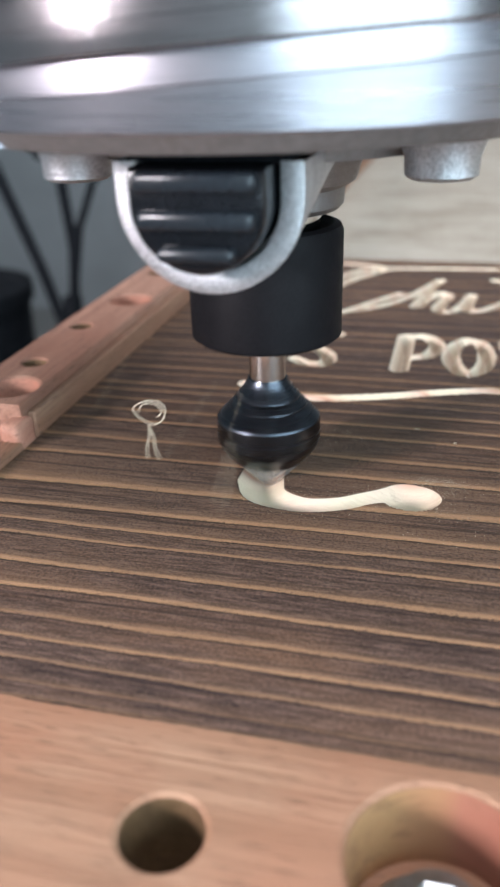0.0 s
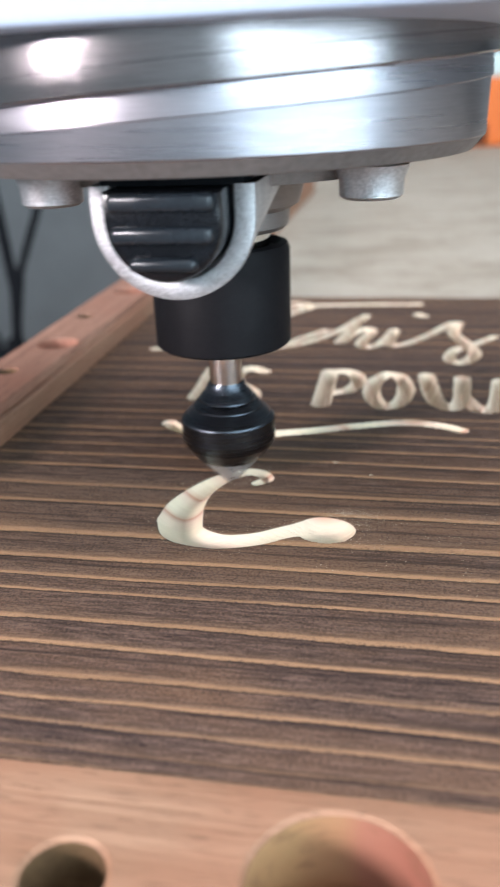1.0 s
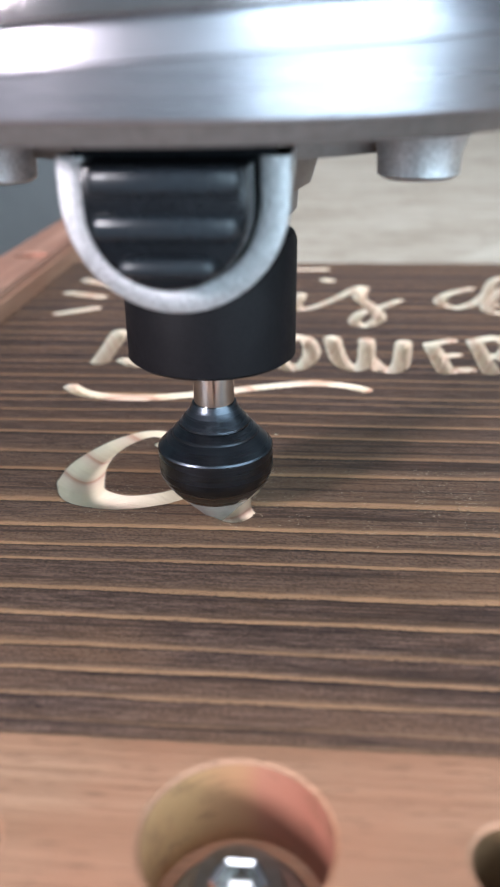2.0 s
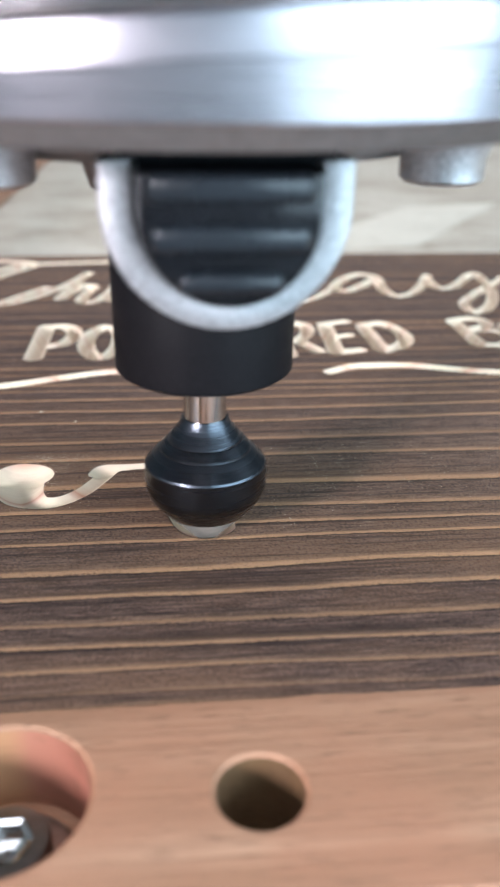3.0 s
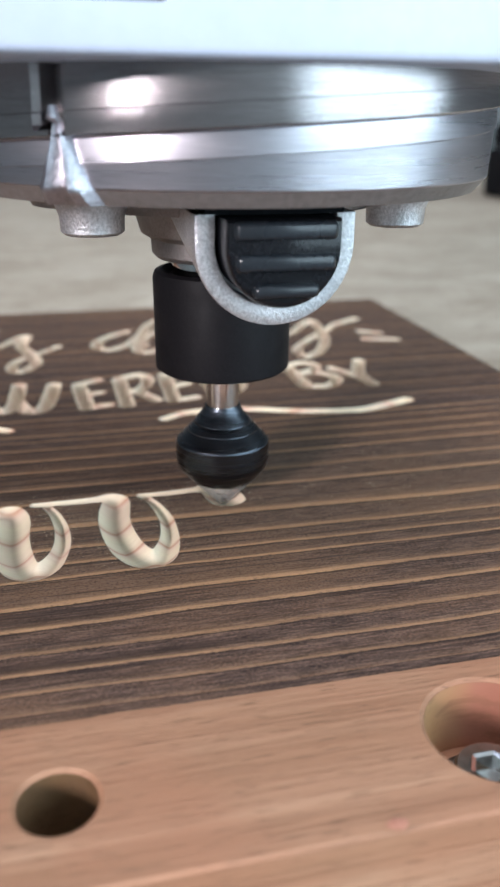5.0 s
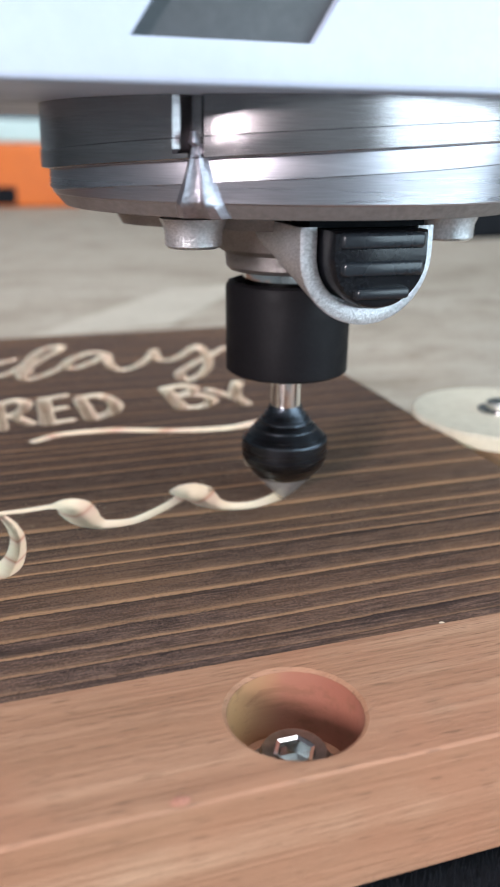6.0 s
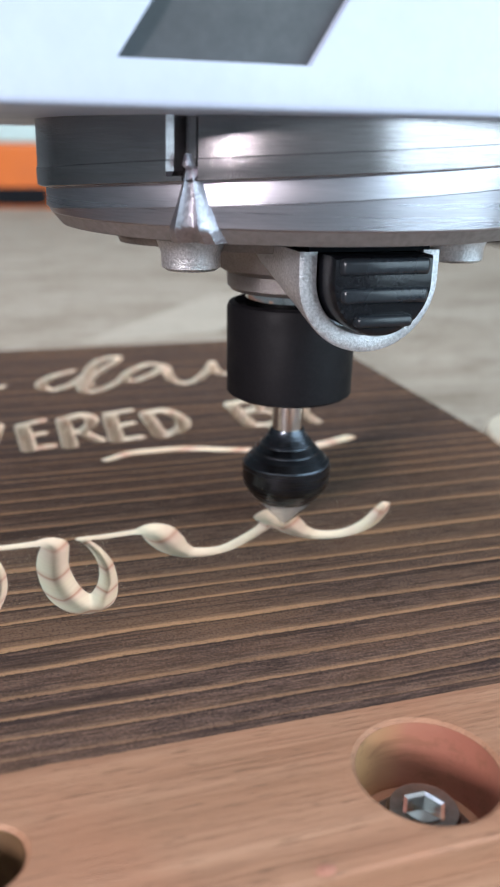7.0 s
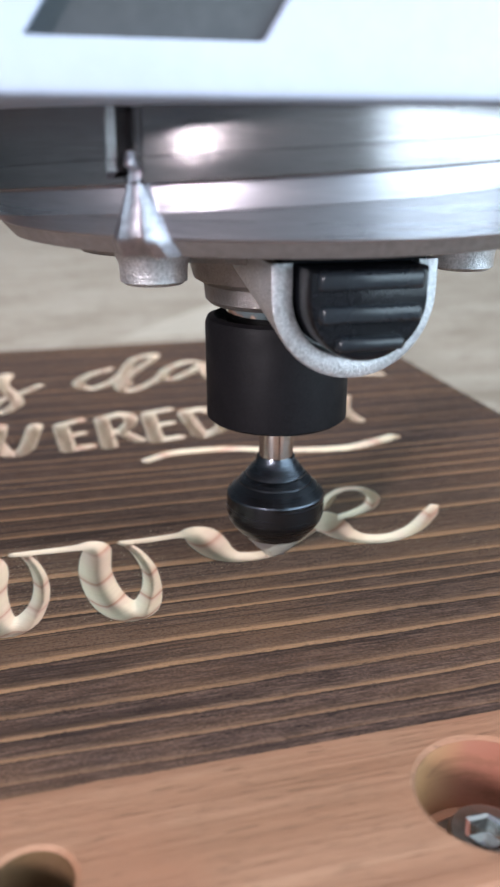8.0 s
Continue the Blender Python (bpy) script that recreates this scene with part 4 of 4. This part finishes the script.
stand = empty("lamp_stand", "black folding lamp stand standing on the floor beside the bed", "lamp stand", "", (-31, 75, -95))
for pts, r in (([(-0.9, 0, 101), (0.0, 0, 91), (0.6, 0, 83.5), (-0.2, 0, 76)], 0.6), ([(8.0, 0, 99), (4.6, 0, 92.5), (1.5, 0, 85.5), (0.0, 0, 78)], 0.45), ([(-7.5, 0, 92), (-3.5, 0, 81), (-1.5, 0, 74)], 0.65)):
    part("brace", tube(bmesh.new(), pts, r), RUBBER, stand, "", True)
part("pole", tube(bmesh.new(), [(-0.3, 0, 0.5), (-0.3, 0, 78)], 1.1), RUBBER, stand, "", True)
part("foot", lathe(bmesh.new(), [(12, 0), (12, 1.0), (3, 2.2), (1.2, 2.4)], 32), RUBBER, stand, "", True)
head = lathe(bmesh.new(), [(0.5, 92.5), (1.4, 94), (2.1, 97), (2.3, 100), (2.0, 103), (1.3, 106), (0.6, 107.5)], 32)
for v in head.verts:
    v.co.x -= (3.2 + 0.19 * (v.co.z / CM - 99.5)) * CM
part("lamp_head", head, RUBBER, stand, "", True)
part("upper_rod", tube(bmesh.new(), [(-4.6, 0, 106.5), (-5.4, 0, 113), (-5.9, 0, 126)], 0.55), RUBBER, stand, "", True)

tub = empty("waste_tub", "black plastic waste tub standing on the workshop floor", "tub", "", (-51, 80, -95))
part("tub_body", lathe(bmesh.new(), [(8.5, 0), (9.0, 0.6), (10.2, 76), (9.8, 76), (8.6, 1.5), (0.0, 1.4)], 48), RUBBER, tub, "", True)
part("tub_rim", lathe(bmesh.new(), [(10.1, 75), (10.8, 75.2), (10.8, 77), (9.9, 77.2)], 48), RUBBER, tub, "", True)

offcut = bmesh.new()
low = [offcut.verts.new((x * CM, y * CM, -0.0189)) for x, y in ((17.3, 32.6), (24.6, 33.6), (33.6, 46.6), (27.0, 45.0))]
high = [offcut.verts.new(v.co + Vector((0, 0, 0.0004))) for v in low]
offcut.faces.new(high)
for k in range(4):
    offcut.faces.new((low[k], low[(k + 1) % 4], high[(k + 1) % 4], high[k]))
tagged(part("veneer_offcut", offcut, VENEER), "thin pale wood offcut lying on the bed", "offcut")

# loose chips of the cut on the board and the strip
for x, y, z, r in ((9.45, 8.75, 0.0, 0.035), (10.2, 8.2, 0.0, 0.028), (21.4, 0.0, 0.03, 0.035), (16.55, -2.50, 0.03, 0.09)):
    chip = bmesh.new()
    bmesh.ops.create_icosphere(chip, subdivisions=1, radius=r * CM)
    for v in chip.verts:
        v.co = Vector((v.co.x * 1.6, v.co.y, abs(v.co.z) * 0.45)) * (1 + 0.5 * noise.noise(v.co * 2500 + Vector((x, y, 0))))
    ob = part("wood_chip", chip, DUST if r < 0.05 else ROSY)
    ob.location = Vector((x, y, z + 0.002)) * CM
    tagged(ob, "small pale wood chip lying on the board", "wood chip", "loose wood chips")
dust = bmesh.new()
for line, times in CUTS:
    for row in smooth_line(line, 0.12):
        for _ in range(11):
            a, d = random.uniform(0, 2 * math.pi), row[2] / 2 + abs(random.gauss(0.02, 0.16))
            x, y, r = row[0] + d * math.cos(a), row[1] + d * math.sin(a), random.uniform(0.004, 0.011) * CM
            i, j = np.searchsorted(xs, x), np.searchsorted(ys, y)
            if depth[j, i] > -0.02:
                continue
            c = Vector((x * CM, y * CM, 0.00001))
            v = [dust.verts.new(c + Vector((r * math.cos(a + k * 2.1), r * math.sin(a + k * 2.1), 0))) for k in range(3)]
            t = dust.verts.new(c + Vector((0, 0, r * 0.7)))
            for k in range(3):
                dust.faces.new((v[k], v[(k + 1) % 3], t))
for cx, cy, sx, sy, many in ((9.95, 6.52, 0.34, 0.10, 420), (10.1, 6.15, 0.22, 0.10, 150), (9.9, 5.5, 0.22, 0.12, 120), (13.2, 5.7, 0.7, 0.22, 300), (16.0, 5.2, 1.6, 0.5, 260), (20.6, 4.8, 1.2, 0.4, 160)):
    for _ in range(many):
        x, y, r = random.gauss(cx, sx), random.gauss(cy, sy), random.uniform(0.003, 0.008) * CM
        if depth[np.searchsorted(ys, y), np.searchsorted(xs, x)] > -0.02:
            continue
        a, c = random.uniform(0, 2 * math.pi), Vector((x * CM, y * CM, 0.00001))
        v = [dust.verts.new(c + Vector((r * math.cos(a + k * 2.1), r * math.sin(a + k * 2.1), 0))) for k in range(3)]
        t = dust.verts.new(c + Vector((0, 0, r * 0.7)))
        for k in range(3):
            dust.faces.new((v[k], v[(k + 1) % 3], t))
FLYING = []
CHIP_WAYS = [(-0.10, (6.9, 6.3), (3.6, 7.2, 1.2), (-12, 9, -20)), (-0.05, (6.9, 6.3), (5.6, 6.0, 1.1), (-9, 2, -20)), (0.10, (6.9, 7.2), (5.0, 5.0, 2.0), (-6, -16, -20)), (2.40, (11.5, 6.15), (11.56, -0.1, 0.3), (11.7, -6, -9), 1.9), (2.40, (11.3, 6.1), (9.27, 0.26, 0.8), (3.6, -16, -20))]
CHIP_WAYS += [(2.41, (11.6, 6.15), (12.62, 1.4, 0.8), (13, -14, -20), 0.8), (5.40, (18.2, 5.8), (17.6, 4.6, 0.5), (15, -14, -20)), (5.92, (20.5, 5.6), (19.6, 6.2, 0.9), (9, -12, -20)), (5.95, (20.6, 5.65), (21.3, 6.0, 0.8), (32, -12, -20))]
CHIP_WAYS += [(-0.02, (6.9, 6.3), (6.42, 5.50, 0.80), (2, -9, -20), 1.9), (-0.03, (6.9, 6.3), (6.52, 5.42, 0.52), (4, -9, -20), 2.1), (-0.04, (6.9, 6.3), (6.95, 5.50, 0.20), (9, -9, -20), 1.8), (0.20, (7.1, 7.6), (7.45, 7.10, 1.05), (14, -9, -20), 1.8), (0.21, (7.1, 7.7), (7.95, 7.20, 1.25), (19, -9, -20), 1.8)]
CHIP_WAYS += [(0.19, (7.0, 7.5), (7.1, 7.0, 0.5), (1, -9, -20), 1.8), (3.20, (13.1, 4.8), (13.5, 4.5, 0.15), (16, -9, -20), 1.4), (3.70, (13.9, 6.4), (14.5, 6.0, 0.2), (19, -9, -20), 1.6)]
for t, start, mid, end, *size in CHIP_WAYS:
    size = size[0] if size else 1.0
    chip = bmesh.new()
    bmesh.ops.create_icosphere(chip, subdivisions=1, radius=0.05 * size * CM)
    for v in chip.verts:
        v.co = Vector((v.co.x * 2.4, v.co.y, v.co.z * 0.5)) * (1 + 0.5 * noise.noise(v.co * 2500 + Vector((t, 3 * t, 0))))
    ob = part("flying_chip", chip, DUST)
    tagged(ob, "small pale wood chip thrown off by the cutter", "wood chip", "flying wood chips")
    FLYING.append((ob, t, start, mid, end, size))
# a curled shaving, a ribbon bent over at its top with a forked tail
shaving = bmesh.new()
hook = [(0.31 * math.cos(a), 0.07 * math.sin(2 * a), 0.04 + 0.23 * math.sin(a)) for a in (math.radians(265 - 10 * k) for k in range(37))]
hook += [(hook[-1][0] - 0.006 * k, 0.06 * math.sin(0.5 * k), hook[-1][2] - 0.055 * k) for k in range(1, 17)]
tube(shaving, [(0.22 * math.cos(a), 0.05 + 0.05 * math.sin(a), 0.05 + 0.13 * math.sin(a)) for a in (math.radians(200 - 12 * k) for k in range(22))], 0.011, 5)
tube(shaving, hook, 0.013, 5)
tube(shaving, [(-0.03 + 0.016 * k, 0.05 * math.sin(0.6 * k), -0.28 - 0.06 * k) for k in range(13)], 0.014, 5)
SHAVING = tagged(part("flying_shaving", shaving, DUST, None, "", True), "thin curled pale wood shaving thrown off by the cutter", "wood shaving")
tagged(part("sawdust", dust, DUST), "fine pale sawdust scattered beside the cut letters", "sawdust", "", "stuff")


def motions():
    # seconds and the bit's place in centimetres
    way = [(0, 6.94, 6.35, -0.12), (0.14, 6.92, 7.40, -0.02), (0.26, 7.22, 7.90, 0.05), (0.38, 7.62, 8.12, 0.15), (0.5, 8.02, 7.96, 0.28), (0.62, 8.10, 7.75, 0.25), (0.75, 8.00, 8.05, 0.18), (0.87, 7.75, 8.10, 0.10), (1.0, 7.42, 7.93, 0.02), (1.2, 6.90, 6.56, -0.08)]
    way += [(1.38, 7.10, 5.50, -0.1), (1.55, 7.9, 5.2, 0), (1.75, 9.0, 6.0, 0), (1.9, 9.25, 5.6, -0.1), (2.02, 9.5, 5.05, -0.05), (2.12, 10.0, 4.9, 0), (2.3, 10.95, 6.12, -0.05), (2.4, 11.5, 6.2, 0), (2.5, 12.08, 6.36, -0.05)]
    way += [(2.65, 12.27, 6.0, -0.1), (2.85, 12.30, 4.9, -0.12), (3.0, 12.65, 3.85, -0.05), (3.1, 13.05, 4.1, 0), (3.2, 13.19, 4.75, 0), (3.33, 13.20, 5.5, 0), (3.5, 12.91, 6.55, -0.03), (3.6, 13.3, 6.5, 0), (3.75, 14.0, 6.5, 0), (3.83, 14.27, 6.1, -0.08)]
    way += [(4.0, 14.39, 4.54, -0.08), (4.15, 14.65, 3.8, -0.05), (4.27, 15.05, 4.2, 0), (4.42, 15.16, 5.3, 0), (4.6, 14.85, 6.45, 0), (4.85, 15.9, 6.47, 0), (4.95, 16.3, 6.4, -0.1), (5.05, 16.5, 5.9, -0.1), (5.18, 16.9, 5.3, -0.05), (5.3, 17.5, 5.5, -0.08), (5.5, 18.58, 6.31, -0.1)]
    way += [(5.58, 18.95, 6.4, -0.1), (5.68, 19.25, 5.7, -0.05), (5.82, 20.0, 5.4, 0), (6.0, 20.87, 5.85, 0), (6.12, 21.45, 6.45, 0.08), (6.27, 21.1, 6.05, 0.05), (6.5, 20.35, 5.27, 0.05), (6.68, 19.6, 5.38, 0), (6.85, 19.1, 6.1, 0), (7.0, 19.12, 6.46, 0.01)]
    way += [(7.12, 19.7, 6.65, 0), (7.25, 20.4, 7.2, 0), (7.38, 20.0, 7.9, 0), (7.5, 19.34, 7.52, -0.02), (7.65, 18.95, 6.5, 0), (7.8, 18.5, 6.05, 0), (8.0, 17.61, 5.43, -0.04)]
    walk(router, [(t, pose(x * CM, y * CM, z * CM)) for t, x, y, z in way])
    walk(bit, [(k / 15, pose(0, 0, 0, 0, 0, 77 * k)) for k in range(121)])
    # chips lie in the uncut wood until the cutter throws them off the machine
    for ob, t, start, mid, end, size in FLYING:
        a, b, c = (pose(v[0] * CM, v[1] * CM, v[2] * CM, 40 * k, 60 * k, 70 * k) for k, v in enumerate(((*start, -0.9), mid, end)))
        if t > 0:
            rows = [(0, a), (t - 0.03, a), (t + 0.10, b), (t + 0.30, c), (8.0, c)]
            if size > 1.85:
                rows = [(0, a), (t - 0.03, a), (t + 0.09, b), (t + 0.14, pose(mid[0] * CM, (mid[1] - 0.12) * CM, mid[2] * CM, 45, 66, 76)), (t + 0.34, c), (8.0, c)]
        else:
            rows = [(0, b), (0.2 - t, c), (8.0, c)]
        walk(ob, rows)
    a, b, c = (pose(x * CM, y * CM, z * CM, 0, turn, 0) for x, y, z, turn in ((4.62, 6.5, 0.92, 0), (4.50, 6.2, 0.85, 8), (1.0, 3.0, -22, 60)))
    walk(SHAVING, [(0, a), (0.04, b), (0.3, c), (8.0, c)])
    # each piece of the skin drops as the cutter takes it
    for t, skin in SKINS:
        rows = [(0, pose(0, 0, 0)), (max(t - 0.04, 0.01), pose(0, 0, 0)), (t + 0.03, pose(0, 0, -0.012)), (8.0, pose(0, 0, -0.012))]
        walk(skin, rows)


motions()
